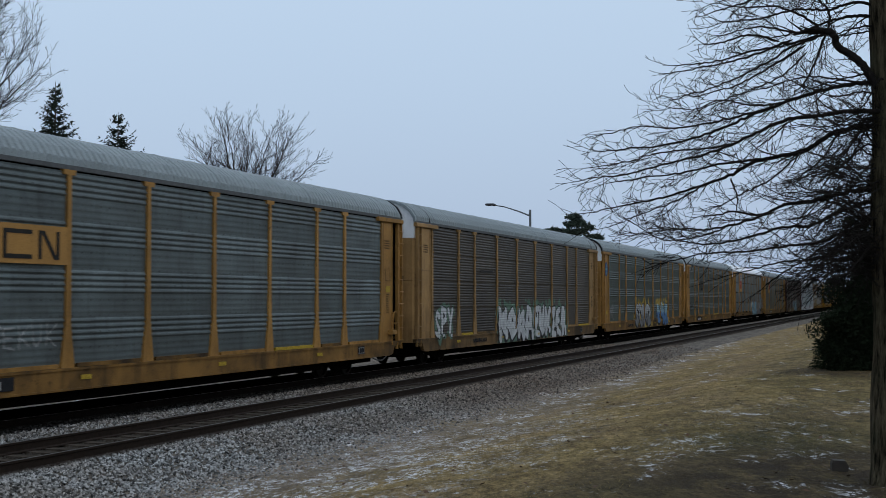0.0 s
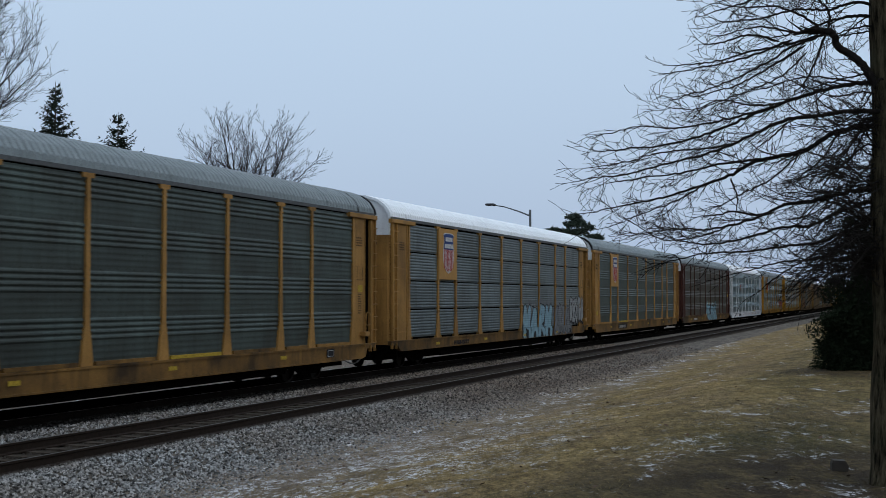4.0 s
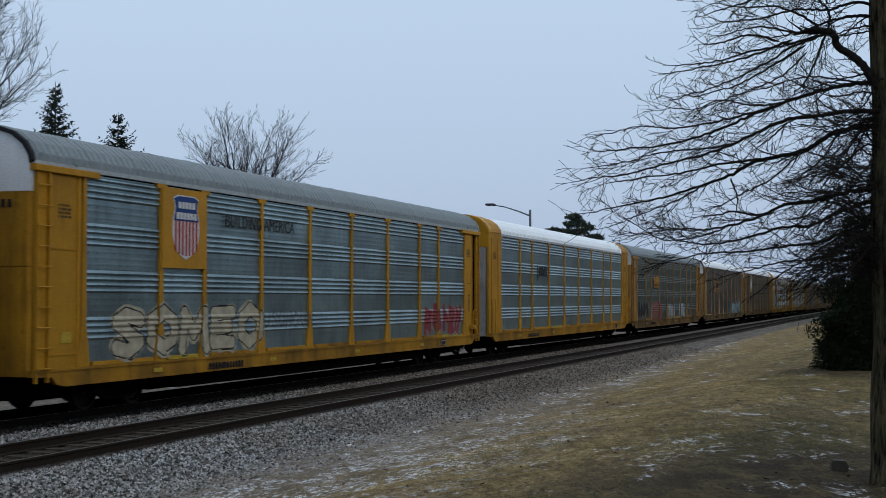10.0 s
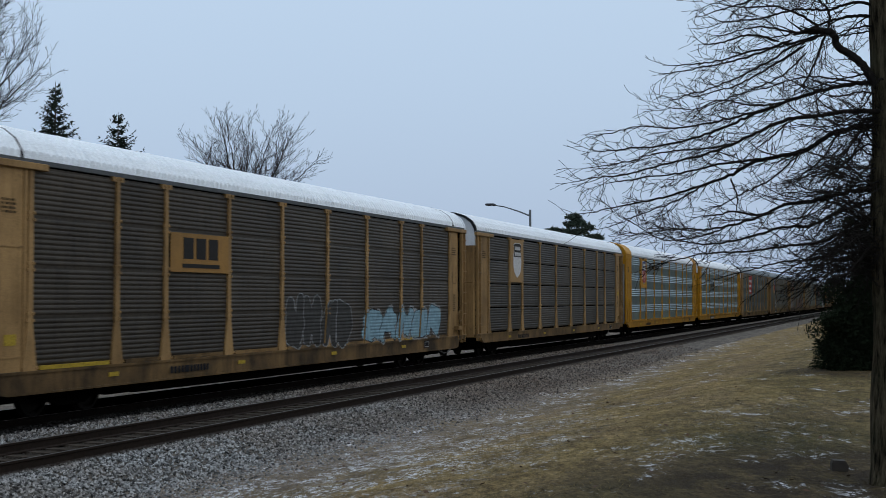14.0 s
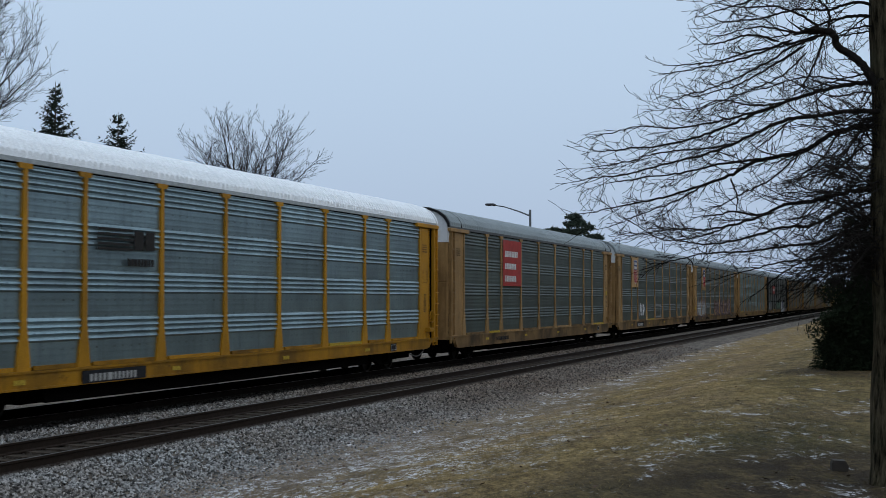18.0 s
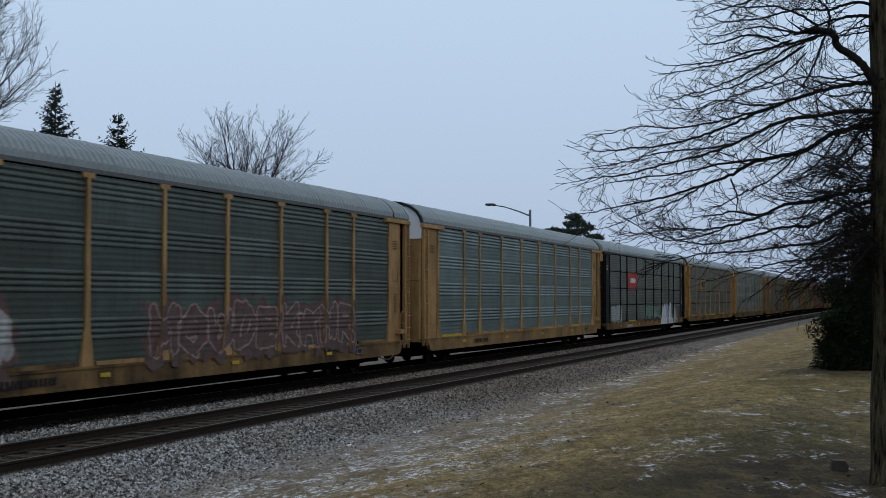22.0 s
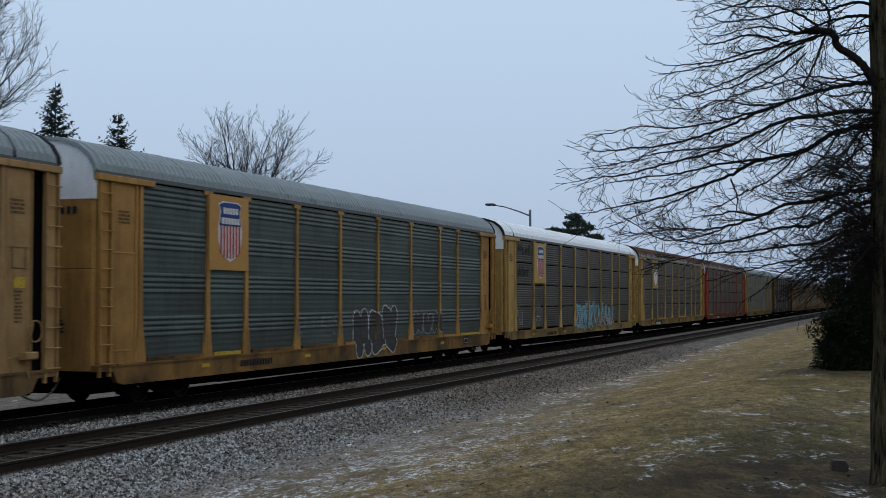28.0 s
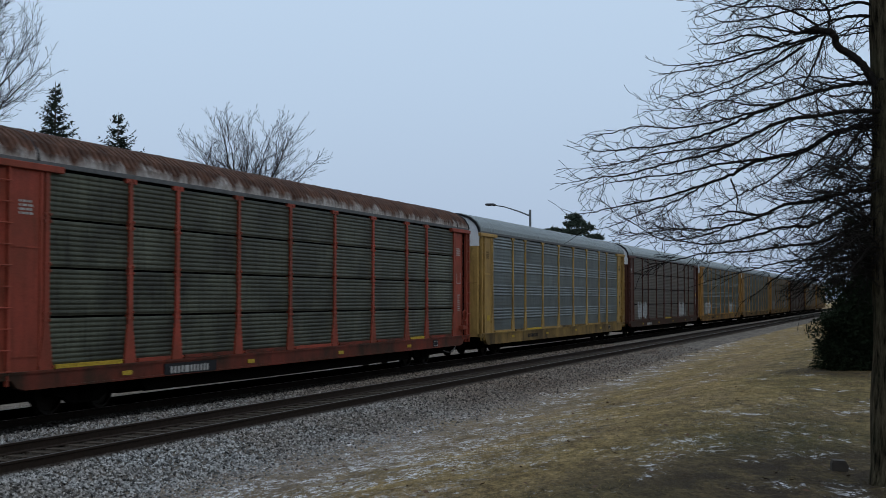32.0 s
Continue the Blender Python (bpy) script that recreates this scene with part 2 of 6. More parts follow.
def oil_and_shade(nt, colour):
    """Brake dust and oil between and beside each track's rails, with train shade painted into the far bed."""
    tc = nt.nodes.new("ShaderNodeTexCoord")
    sep = nt.nodes.new("ShaderNodeSeparateXYZ")
    nt.links.new(tc.outputs["Object"], sep.inputs[0])
    out = colour
    # the wider near-black far tone is the shade under the train, put into colour
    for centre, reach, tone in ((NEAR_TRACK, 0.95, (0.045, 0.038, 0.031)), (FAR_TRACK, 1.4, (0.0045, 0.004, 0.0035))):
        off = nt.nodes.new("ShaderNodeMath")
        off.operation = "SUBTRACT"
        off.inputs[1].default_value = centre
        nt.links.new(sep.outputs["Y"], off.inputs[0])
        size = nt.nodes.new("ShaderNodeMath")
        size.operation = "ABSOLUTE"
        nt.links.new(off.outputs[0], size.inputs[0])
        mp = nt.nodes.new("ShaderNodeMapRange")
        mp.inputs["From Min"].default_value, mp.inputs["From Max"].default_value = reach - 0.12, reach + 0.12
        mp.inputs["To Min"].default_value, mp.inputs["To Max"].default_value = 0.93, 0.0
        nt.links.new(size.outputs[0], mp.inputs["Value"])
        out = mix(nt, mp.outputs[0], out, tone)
    return out


def dusty(nt):
    """Brown dust that lies on the stone past the newly laid stretch."""
    tc = nt.nodes.new("ShaderNodeTexCoord")
    sep = nt.nodes.new("ShaderNodeSeparateXYZ")
    nt.links.new(tc.outputs["Object"], sep.inputs[0])
    mp = nt.nodes.new("ShaderNodeMapRange")
    mp.inputs["From Min"].default_value, mp.inputs["From Max"].default_value = 23.0, 36.0
    nt.links.new(sep.outputs["X"], mp.inputs["Value"])
    return mix(nt, mp.outputs[0], (1.0, 1.0, 0.98), (0.72, 0.61, 0.52))


def make_ballast_material():
    m, nt, b = nodes_of("crushed_stone", 0.95)
    geo = nt.nodes.new("ShaderNodeNewGeometry")
    c = ramp(nt, geo.outputs["Random Per Island"], 0, 1, (0.032, 0.032, 0.032, 1), (0.42, 0.415, 0.41, 1))
    dust = ramp(nt, noise_node(nt, 0.5, 4), 0.4, 0.62, (0.84, 0.8, 0.77, 1), (1.02, 1.05, 1.07, 1))
    nt.links.new(oil_and_shade(nt, mix(nt, 1.0, mix(nt, 1.0, c, dust, "MULTIPLY"), dusty(nt), "MULTIPLY")), b.inputs["Base Color"])
    return m


GROUND = make_ground_material()
BALLAST = make_ballast_material()
STRAW = plain("straw_blades", (0.25, 0.19, 0.09), 0.95, 0, 0.8, 0.45)


# ---------------------------------------------------------------- mesh helpers
def mesh_from(name, verts, faces, smooth=False):
    me = bpy.data.meshes.new(name)
    me.from_pydata([tuple(v) for v in verts], [], faces)
    me.update()
    if smooth:
        me.polygons.foreach_set("use_smooth", [True] * len(me.polygons))
    me.materials.append(None)
    return me


class Shape:
    """Collects boxes, prisms and tubes into one mesh."""

    def __init__(self):
        self.v, self.f = [], []

    def add(self, verts, faces):
        n = len(self.v)
        self.v += [tuple(p) for p in verts]
        self.f += [tuple(i + n for i in q) for q in faces]
        return self

    def box(self, x0, x1, y0, y1, z0, z1, c=0.0):
        """A box; c: chamfer of its edges that run along x."""
        x0, x1, y0, y1, z0, z1 = min(x0, x1), max(x0, x1), min(y0, y1), max(y0, y1), min(z0, z1), max(z0, z1)
        if c:
            ring = [(y0 + c, z0), (y1 - c, z0), (y1, z0 + c), (y1, z1 - c), (y1 - c, z1), (y0 + c, z1), (y0, z1 - c), (y0, z0 + c)]
        else:
            ring = [(y0, z0), (y1, z0), (y1, z1), (y0, z1)]
        return self.prism_x(ring, x0, x1)

    def prism_x(self, ring, x0, x1):
        k = len(ring)
        v = [(x0, y, z) for y, z in ring] + [(x1, y, z) for y, z in ring]
        f = [(i, (i + 1) % k, k + (i + 1) % k, k + i) for i in range(k)]
        return self.add(v, f + [tuple(range(k))[::-1], tuple(range(k, 2 * k))])

    def prism_y(self, ring, y0, y1):
        """ring of (x, z), pushed from y0 to y1."""
        k = len(ring)
        v = [(x, y0, z) for x, z in ring] + [(x, y1, z) for x, z in ring]
        f = [(i, (i + 1) % k, k + (i + 1) % k, k + i) for i in range(k)]
        return self.add(v, f + [tuple(range(k))[::-1], tuple(range(k, 2 * k))])

    def tube(self, pts, radii, sides=6):
        pts = [Vector(p) for p in pts]
        n0 = len(self.v)
        for i, p in enumerate(pts):
            d = (pts[min(i + 1, len(pts) - 1)] - pts[max(i - 1, 0)])
            d = d.normalized() if d.length > 1e-9 else Vector((0, 0, 1))
            a = d.cross(Vector((0.3, 0.2, 1) if abs(d.z) < 0.9 else (1, 0.1, 0))).normalized()
            b = d.cross(a)
            r = radii[i] if isinstance(radii, (list, tuple)) else radii
            for s in range(sides):
                w = 2 * math.pi * s / sides
                self.v.append(tuple(p + a * (r * math.cos(w)) + b * (r * math.sin(w))))
        for i in range(len(pts) - 1):
            for s in range(sides):
                q = n0 + i * sides
                self.f.append((q + s, q + (s + 1) % sides, q + sides + (s + 1) % sides, q + sides + s))
        self.f.append(tuple(range(n0, n0 + sides))[::-1])
        e = n0 + (len(pts) - 1) * sides
        self.f.append(tuple(range(e, e + sides)))
        return self

    def mesh(self, name, smooth=False):
        return mesh_from(name, self.v, self.f, smooth)


def curved(pts, n):
    """A smooth line through a few points (Catmull-Rom), n steps to a span."""
    p = [Vector(q) for q in pts]
    p = [p[0] * 2 - p[1]] + p + [p[-1] * 2 - p[-2]]
    out = []
    for i in range(1, len(p) - 2):
        a, b, c, d = p[i - 1:i + 3]
        for k in range(n):
            u = k / n
            out.append(0.5 * (2 * b + (c - a) * u + (2 * a - 5 * b + 4 * c - d) * u * u + (3 * b - a - 3 * c + d) * u ** 3))
    return out + [p[-2]]


def part(name, me, material, parent, label="", at=None):
    """Links a mesh as one part of a thing, with its own material; alike parts share the mesh."""
    ob = new(name, me)
    slot = ob.material_slots[0]
    slot.link = "OBJECT"
    slot.material = material
    ob.parent = parent
    if at is not None:
        ob.matrix_basis = at if isinstance(at, Matrix) else Matrix.Translation(at)
    return tagged(ob, label)


def thing(name, me, material, label, category, group="", kind="", at=None):
    ob = part(name, me, material, None, "", at)
    return tagged(ob, label, category, group, kind)


def empty(name, at, label, category, group=""):
    ob = new(name)
    ob.matrix_basis = at if isinstance(at, Matrix) else Matrix.Translation(at)
    return tagged(ob, label, category, group)


# ---------------------------------------------------------------- ground
def ground_height(x, y):
    """The lawn slopes down from the camera to the track bed."""
    s = min(1.0, max(0.0, (y - 1.7) / 7.8))
    z = 0.72 + (-0.28 - 0.72) * (s * s * (3 - 2 * s))
    if y < 0.5:
        z += 0.03 * min(6.0, 0.5 - y)
    if 9.5 < y:
        z = -0.28
    bumpy = noise.noise((x * 0.35, y * 0.5, 0.0)) * 0.035 + noise.noise((x * 1.3, y * 1.6, 3.0)) * 0.018
    return z + (bumpy if y < 9.5 else bumpy * 0.3)


def spaced(dense0, dense1, step, far0, far1):
    mid = list(np.arange(dense0, dense1 + 1e-6, step))
    lo, hi, d = [], [], step
    v = dense0
    while v > far0:
        d *= 1.35
        v -= d
        lo.append(max(v, far0))
    d, v = step, dense1
    while v < far1:
        d *= 1.35
        v += d
        hi.append(min(v, far1))
    return lo[::-1] + mid + hi


def build_ground():
    xs, ys = spaced(4, 70, 0.5, -2500, 2500), spaced(-6, 22, 0.3, -2500, 2500)
    v = [(x, y, ground_height(x, y)) for x in xs for y in ys]
    n = len(ys)
    f = [(i * n + j, (i + 1) * n + j, (i + 1) * n + j + 1, i * n + j + 1) for i in range(len(xs) - 1) for j in range(n - 1)]
    thing("ground", mesh_from("ground", v, f, True), GROUND, "dead winter lawn with gravel and thin snow patches", "ground", kind="structure")


def ballast_height(y):
    if abs(y - NEAR_TRACK) < 0.75 or abs(y - FAR_TRACK) < 0.75:
        return RAIL - 0.2
    if NEAR_TRACK - 1.4 < y < FAR_TRACK + 1.4:
        return RAIL - 0.16
    edge = NEAR_TRACK - 1.4 - y if y < NEAR_TRACK else y - FAR_TRACK - 1.4
    return RAIL - 0.16 - 0.2 * min(1.0, edge / 1.1) - 0.05 * max(0, edge - 1.1)


def build_ballast():
    ys = [9.7, 10.2, 10.7, 11.05, 11.2, 11.35, 11.95, 12.05, 13.45, 13.55, 16.05, 16.15, 17.6, 17.7, 18.27, 19.4, 20.2]
    s = Shape()
    v = [(x, y, ballast_height(y) - 0.02 if ys[0] < y < ys[-1] else -0.36) for x in (-900, 0, 60, 1300) for y in ys]
    n = len(ys)
    s.add(v, [(i * n + j, (i + 1) * n + j, (i + 1) * n + j + 1, i * n + j + 1) for i in range(3) for j in range(n - 1)])
    m, nt, b = nodes_of("ballast_bed_stone", 0.95)
    stone = ramp(nt, noise_node(nt, 20, 6, rough=0.85), 0.33, 0.7, (0.025, 0.024, 0.022, 1), (0.3, 0.28, 0.26, 1))
    worn = ramp(nt, noise_node(nt, 3.2, 7, stretch=(0.25, 1, 1), rough=0.8), 0.34, 0.68, (0.4, 0.36, 0.32, 1), (1.3, 1.22, 1.12, 1))
    stone = mix(nt, 1.0, stone, worn, "MULTIPLY")
    nt.links.new(oil_and_shade(nt, stone), b.inputs["Base Color"])
    bump(nt, b, noise_node(nt, 20, 5, rough=0.8), 1.0, 0.05)
    thing("ballast_bed", s.mesh("ballast_bed"), m, "grey crushed stone bed under two tracks", "ballast", kind="structure")
    # loose stones on the stretch that the camera sees closely
    rng = np.random.default_rng(5)
    count = 80000
    x = 12 + 58 * rng.random(count) ** 1.7
    y = np.where(rng.random(count) < 0.6, 8.8 + 3.2 * rng.random(count), 12.0 + 4.1 * rng.random(count))
    keep = rng.random(count) < np.clip((y - 8.9) / 1.2, 0.1, 1)
    keep &= (y > 11.2) | (rng.random(count) < np.clip(2.2 - x / 32, 0.2, 1))
    x, y = x[keep], y[keep]
    size = 0.015 + 0.02 * rng.random(len(x))
    z = np.array([max(ballast_height(q), ground_height(p, q)) if q > 9.9 else ground_height(p, q) for p, q in zip(x, y)])
    unit = np.array([(1, 0, 0), (0, 1, 0), (-1, 0, 0), (0, -1, 0), (0, 0, 1), (0, 0, -1)], float)
    tri = [(0, 1, 4), (1, 2, 4), (2, 3, 4), (3, 0, 4), (1, 0, 5), (2, 1, 5), (3, 2, 5), (0, 3, 5)]
    pts = unit[None] * (0.6 + 0.8 * rng.random((len(x), 6, 1))) * size[:, None, None]
    pts += (rng.random((len(x), 6, 3)) - 0.5) * size[:, None, None] * 0.8
    a = rng.random(len(x)) * 6.28
    ca, sa = np.cos(a)[:, None], np.sin(a)[:, None]
    px, py = pts[:, :, 0] * ca - pts[:, :, 1] * sa, pts[:, :, 0] * sa + pts[:, :, 1] * ca
    v = np.stack([px + x[:, None], py + y[:, None], pts[:, :, 2] * 0.8 + z[:, None]], 2).reshape(-1, 3)
    f = [tuple(6 * i + k for k in t) for i in range(len(x)) for t in tri]
    thing("loose_stones", mesh_from("loose_stones", v.tolist(), f), BALLAST, "loose grey crushed stones beside the rails", "gravel", kind="stuff")


def build_track(name, y0, z0, x0, x1, timber, steel):
    track = empty(name, (0, y0, z0), "railway track of rusty rails on dark timber ties", "railway track", "parallel tracks")
    tagged(track, kind="structure")
    head = [(-0.035, 0), (-0.035, -0.03), (-0.01, -0.045), (-0.01, -0.14), (-0.07, -0.155), (-0.07, -0.17),
            (0.07, -0.17), (0.07, -0.155), (0.01, -0.14), (0.01, -0.045), (0.035, -0.03), (0.035, 0)]
    rail = Shape().prism_x(head, x0, x1).mesh("rail")
    shine = Shape().box(x0, x1, -0.026, 0.026, 0.0005, 0.003).mesh("rail_head")
    for side in (-1, 1):
        r = part("rail", rail, steel, track, "", (0, side * (GAUGE / 2 + 0.035), 0))
        part("running_surface", shine, RAIL_TOP, r, "worn bright rail head")
    tie = Shape().box(-0.11, 0.11, -1.3, 1.3, -0.34, -0.165, 0.015).mesh("tie")
    rnd = random.Random(3 + int(y0))
    for i in range(130):
        part("tie", tie, timber, track, "", pose(8 + i * 0.53, rnd.uniform(-0.04, 0.04), rnd.uniform(-0.012, 0.0), 0, 0, rnd.uniform(-1, 1)))
    far = Shape()
    for i in range(700):
        x = 8 + 130 * 0.53 + i * 0.8
        far.box(x - 0.11, x + 0.11, -1.3, 1.3, -0.34, -0.168)
    tagged(part("far_ties", far.mesh("far_ties"), timber, track), kind="stuff")


# ---------------------------------------------------------------- autorack car, in its own space: x along the train, y = -1.54 the near side, z = 0.1 the rail top
HALF = BODY / 2
W = 1.5
BAYS = [1.65, 2.87, 1.9, 2.87, 2.87, 2.87, 2.87, 2.87, 1.9, 2.87, 1.66]
EDGES = [-HALF]
for wide in BAYS:
    EDGES.append(EDGES[-1] + wide)
EDGES[-1] = HALF
SILL0, SILL1, EAVE = 0.62, 1.06, 4.93
SHALLOW = 0.71         # foot of the newer, slimmer sills
TIERS = 4
TIER_H = (EAVE - 0.05 - SILL1 - 0.06) / TIERS


def bead(pts, z, height, depth):
    pts += [(0.0, z), (0.7 * depth, z + 0.24 * height), (depth, z + 0.4 * height), (0.75 * depth, z + 0.7 * height), (0.0, z + height)]


def tier_profile(kind):
    """(offset outwards, height) of one sheet of a side."""
    pts, h = [(0.0, 0.012 if kind == "fine" else 0.0)], TIER_H
    if kind in ("fine", "even"):   # even, close corrugation; the fine sheets are parted by open seams
        n = 9
        for i in range(n):
            bead(pts, 0.03 + i * (h - 0.06) / n, 0.09, 0.013)
        top = 0.034 if kind == "fine" else 0.0
    elif kind == "soft":        # older sheets: faint ribs below four stronger ones
        for i in range(3):
            bead(pts, 0.05 + i * 0.13, 0.09, 0.003)
        for i in range(4):
            bead(pts, 0.45 + i * 0.118, 0.1, 0.022)
        top = 0.0
    else:                       # newer sheets: the same, bolder
        for i in range(3):
            bead(pts, 0.06 + i * 0.13, 0.07, 0.0012)
        for i in range(4):
            bead(pts, 0.455 + i * 0.12, 0.1, 0.036)
        top = 0.0
    return [p for p in pts if p[1] < h - top - 0.005] + [(0.0, h - top)]


PROFILES = {kind: tier_profile(kind) for kind in ("fine", "even", "soft", "bold")}


OFFSETS = {}


def offset_at(z, kind):
    """How far the sheet stands out at height z."""
    key = (round(z, 5), kind)
    if key not in OFFSETS:
        prof = PROFILES[kind]
        OFFSETS[key] = float(np.interp((z - SILL1 - 0.06) % TIER_H, [p[1] for p in prof], [p[0] for p in prof]))
    return OFFSETS[key]


def panel_mesh(width, kind):
    s, prof = Shape(), PROFILES[kind]
    x0, x1, k = -width / 2, width / 2, len(prof)
    v = [(x0, -o, z) for o, z in prof] + [(x1, -o, z) for o, z in prof] + [(x0, 0.02, prof[0][1]), (x1, 0.02, prof[0][1]), (x0, 0.02, prof[-1][1]), (x1, 0.02, prof[-1][1])]
    f = [(i, k + i, k + i + 1, i + 1) for i in range(k - 1)] + [(0, 2 * k, 2 * k + 1, k), (k - 1, 2 * k - 1, 2 * k + 3, 2 * k + 2)]
    s.add(v, f)
    return s.mesh("side_sheet")


ROOF = [(-1.53, 4.98), (-1.5, 5.12), (-1.36, 5.34), (-1.1, 5.53), (-0.7, 5.66), (0, 5.72), (0.7, 5.66), (1.1, 5.53), (1.36, 5.34), (1.5, 5.12), (1.53, 4.98)]


def roof_mesh():
    xs, n = [], int((BODY - 0.3) / 0.21)
    for i in range(n):
        x, up = -HALF + 0.15 + i * 0.21, 0.028 if i % 8 else 0.036
        xs += [(x, 0.0), (x + 0.025, up * 0.9), (x + 0.085, up), (x + 0.145, up * 0.9), (x + 0.17, 0.0)]
    xs = [(-HALF + 0.06, 0.0)] + xs + [(HALF - 0.06, 0.0)]
    v, k = [], len(ROOF)
    for x, up in xs:
        for y, z in ROOF:
            v.append((x, y * (1 + (up / 1.5 if abs(y) < 1.52 else 0.0)), z + (up if abs(y) < 1.52 else 0.0)))
    f = [(i * k + j, i * k + j + 1, (i + 1) * k + j + 1, (i + 1) * k + j) for i in range(len(xs) - 1) for j in range(k - 1)]
    f += [tuple(range(k))[::-1], tuple(range((len(xs) - 1) * k, len(xs) * k))]
    return mesh_from("roof", v, f)


def post_mesh(clips=False):
    ring = [(-0.22, SILL1 - 0.02), (0.22, SILL1 - 0.02), (0.085, SILL1 + 0.85), (0.06, EAVE - 0.12), (0.2, EAVE - 0.12), (0.2, EAVE - 0.02),
            (-0.2, EAVE - 0.02), (-0.2, EAVE - 0.12), (-0.06, EAVE - 0.12), (-0.085, SILL1 + 0.85)]
    v = [(x, -0.042, z) for x, z in ring] + [(x, 0.05, z) for x, z in ring]
    f = [(0, 1, 2, 9), (9, 2, 3, 8), (8, 3, 4, 5, 6, 7)]
    f += [(i, 10 + i, 10 + (i + 1) % 10, (i + 1) % 10) for i in range(10)]
    s = Shape().add(v, f)
    for tier in range(TIERS + 1) if clips else ():
        for lift in (0.0, 0.13) if 0 < tier < TIERS else (0.06,):
            z = SILL1 + 0.06 + tier * TIER_H + lift - 0.07
            half = 0.08 if z > SILL1 + 0.85 else 0.22 - 0.16 * (z - SILL1)
            for side in (-1, 1):
                s.box(side * half - 0.03, side * half + 0.03, -0.056, 0.0, z - 0.03, z + 0.03, 0.008)
    return s.mesh("post")


def ladder_mesh():
    s = Shape()
    s.box(-0.16, -0.12, -0.075, 0.0, SILL1 - 0.25, EAVE - 0.1).box(0.2, 0.24, -0.075, 0.0, SILL1 - 0.25, EAVE - 0.1)
    for i in range(10):
        z = SILL1 + 0.02 + i * 0.385
        s.tube([(-0.15, -0.09, z), (0.28, -0.09, z)], 0.014, 6)
    return s.mesh("ladder")


def gable_mesh():
    ring = [(y * 0.985, z - 0.02) for y, z in ROOF]
    lower = [(1.46, 4.42), (-1.46, 4.42)]
    return Shape().prism_x(ring + lower, 0.0, 0.16).mesh("end_gable")


def end_door_mesh():
    """A tall end door with a bowed face, stiffened by a seam and hinge strips."""
    ring = [(-1.46, 0.12), (-1.4, 0.03), (-1.2, 0.0), (1.2, 0.0), (1.4, 0.03), (1.46, 0.12)]
    levels = [(SILL1 - 0.12, 0.0), (2.985, 0.0), (3.0, 0.02), (3.015, 0.0), (4.42, 0.0)]
    k, v = len(ring), []
    for z, inset in levels:
        v += [(x + inset, y, z) for y, x in ring]
    f = [(j * k + i, j * k + i + 1, (j + 1) * k + i + 1, (j + 1) * k + i) for j in range(len(levels) - 1) for i in range(k - 1)]
    f += [tuple(range(k))[::-1], tuple(range((len(levels) - 1) * k, len(levels) * k))]
    return Shape().add(v, f).mesh("end_door")


def arc_mesh(name, x0, x1, grow):
    """A strap bent over the roof."""
    ring = [(y * (1 + grow / 1.5), z + grow) for y, z in ROOF] + [(y * 0.97, z - 0.05) for y, z in ROOF[::-1]]
    k = len(ROOF)
    v = [(x0, y, z) for y, z in ring] + [(x1, y, z) for y, z in ring]
    n = len(ring)
    f = [(i, (i + 1) % n, n + (i + 1) % n, n + i) for i in range(n)]
    for i in range(k - 1):
        f += [(i, 2 * k - 1 - i, 2 * k - 2 - i, i + 1), (n + i, n + i + 1, n + 2 * k - 2 - i, n + 2 * k - 1 - i)]
    return Shape().add(v, f).mesh(name)


def stencil_mesh(seed, w, h, rows):
    """Lines of lettering too small to read, as short bars."""
    rnd, s = random.Random(seed), Shape()
    for i in range(rows):
        x = -w / 2
        while x < w / 2 - 0.04:
            ln = rnd.uniform(0.03, 0.12)
            s.box(x, min(x + ln, w / 2), -0.004, 0.0, h * (i + 0.15) / rows, h * (i + 0.72) / rows)
            x += ln + rnd.uniform(0.02, 0.05)
    return s.mesh("stencil")


def word_mesh(widths, height, gap=0.28, thick=0.006):
    """A word as plain bars, one for each letter."""
    s, x = Shape(), 0.0
    for w in widths:
        s.box(x, x + w * height, -thick, 0.0, 0.0, height)
        x += (w + gap) * height
    return s.mesh("lettering_strip")


def frame_box_mesh(w, h, t):
    s = Shape().box(-w / 2, w / 2, -0.004, 0, 0, t).box(-w / 2, w / 2, -0.004, 0, h - t, h)
    return s.box(-w / 2, -w / 2 + t, -0.004, 0, t, h - t).box(w / 2 - t, w / 2, -0.004, 0, t, h - t).mesh("stencil_frame")


def brake_mesh():
    s = Shape().box(-0.2, 0.14, -0.2, -0.02, 1.28, 1.42, 0.02)
    s.tube([(0.05, -0.1, 1.42), (0.02, -0.12, 1.75), (0.1, -0.1, 1.95)], 0.02, 6)
    n = 14
    s.tube([(0.1 + 0.2 * math.cos(6.283 * i / n), -0.16, 1.8 + 0.2 * math.sin(6.283 * i / n)) for i in range(n + 1)], 0.014, 5)
    s.tube([(-0.05, -0.1, 1.3), (-0.04, -0.12, 0.95)], 0.02, 5)
    return s.mesh("hand_brake")


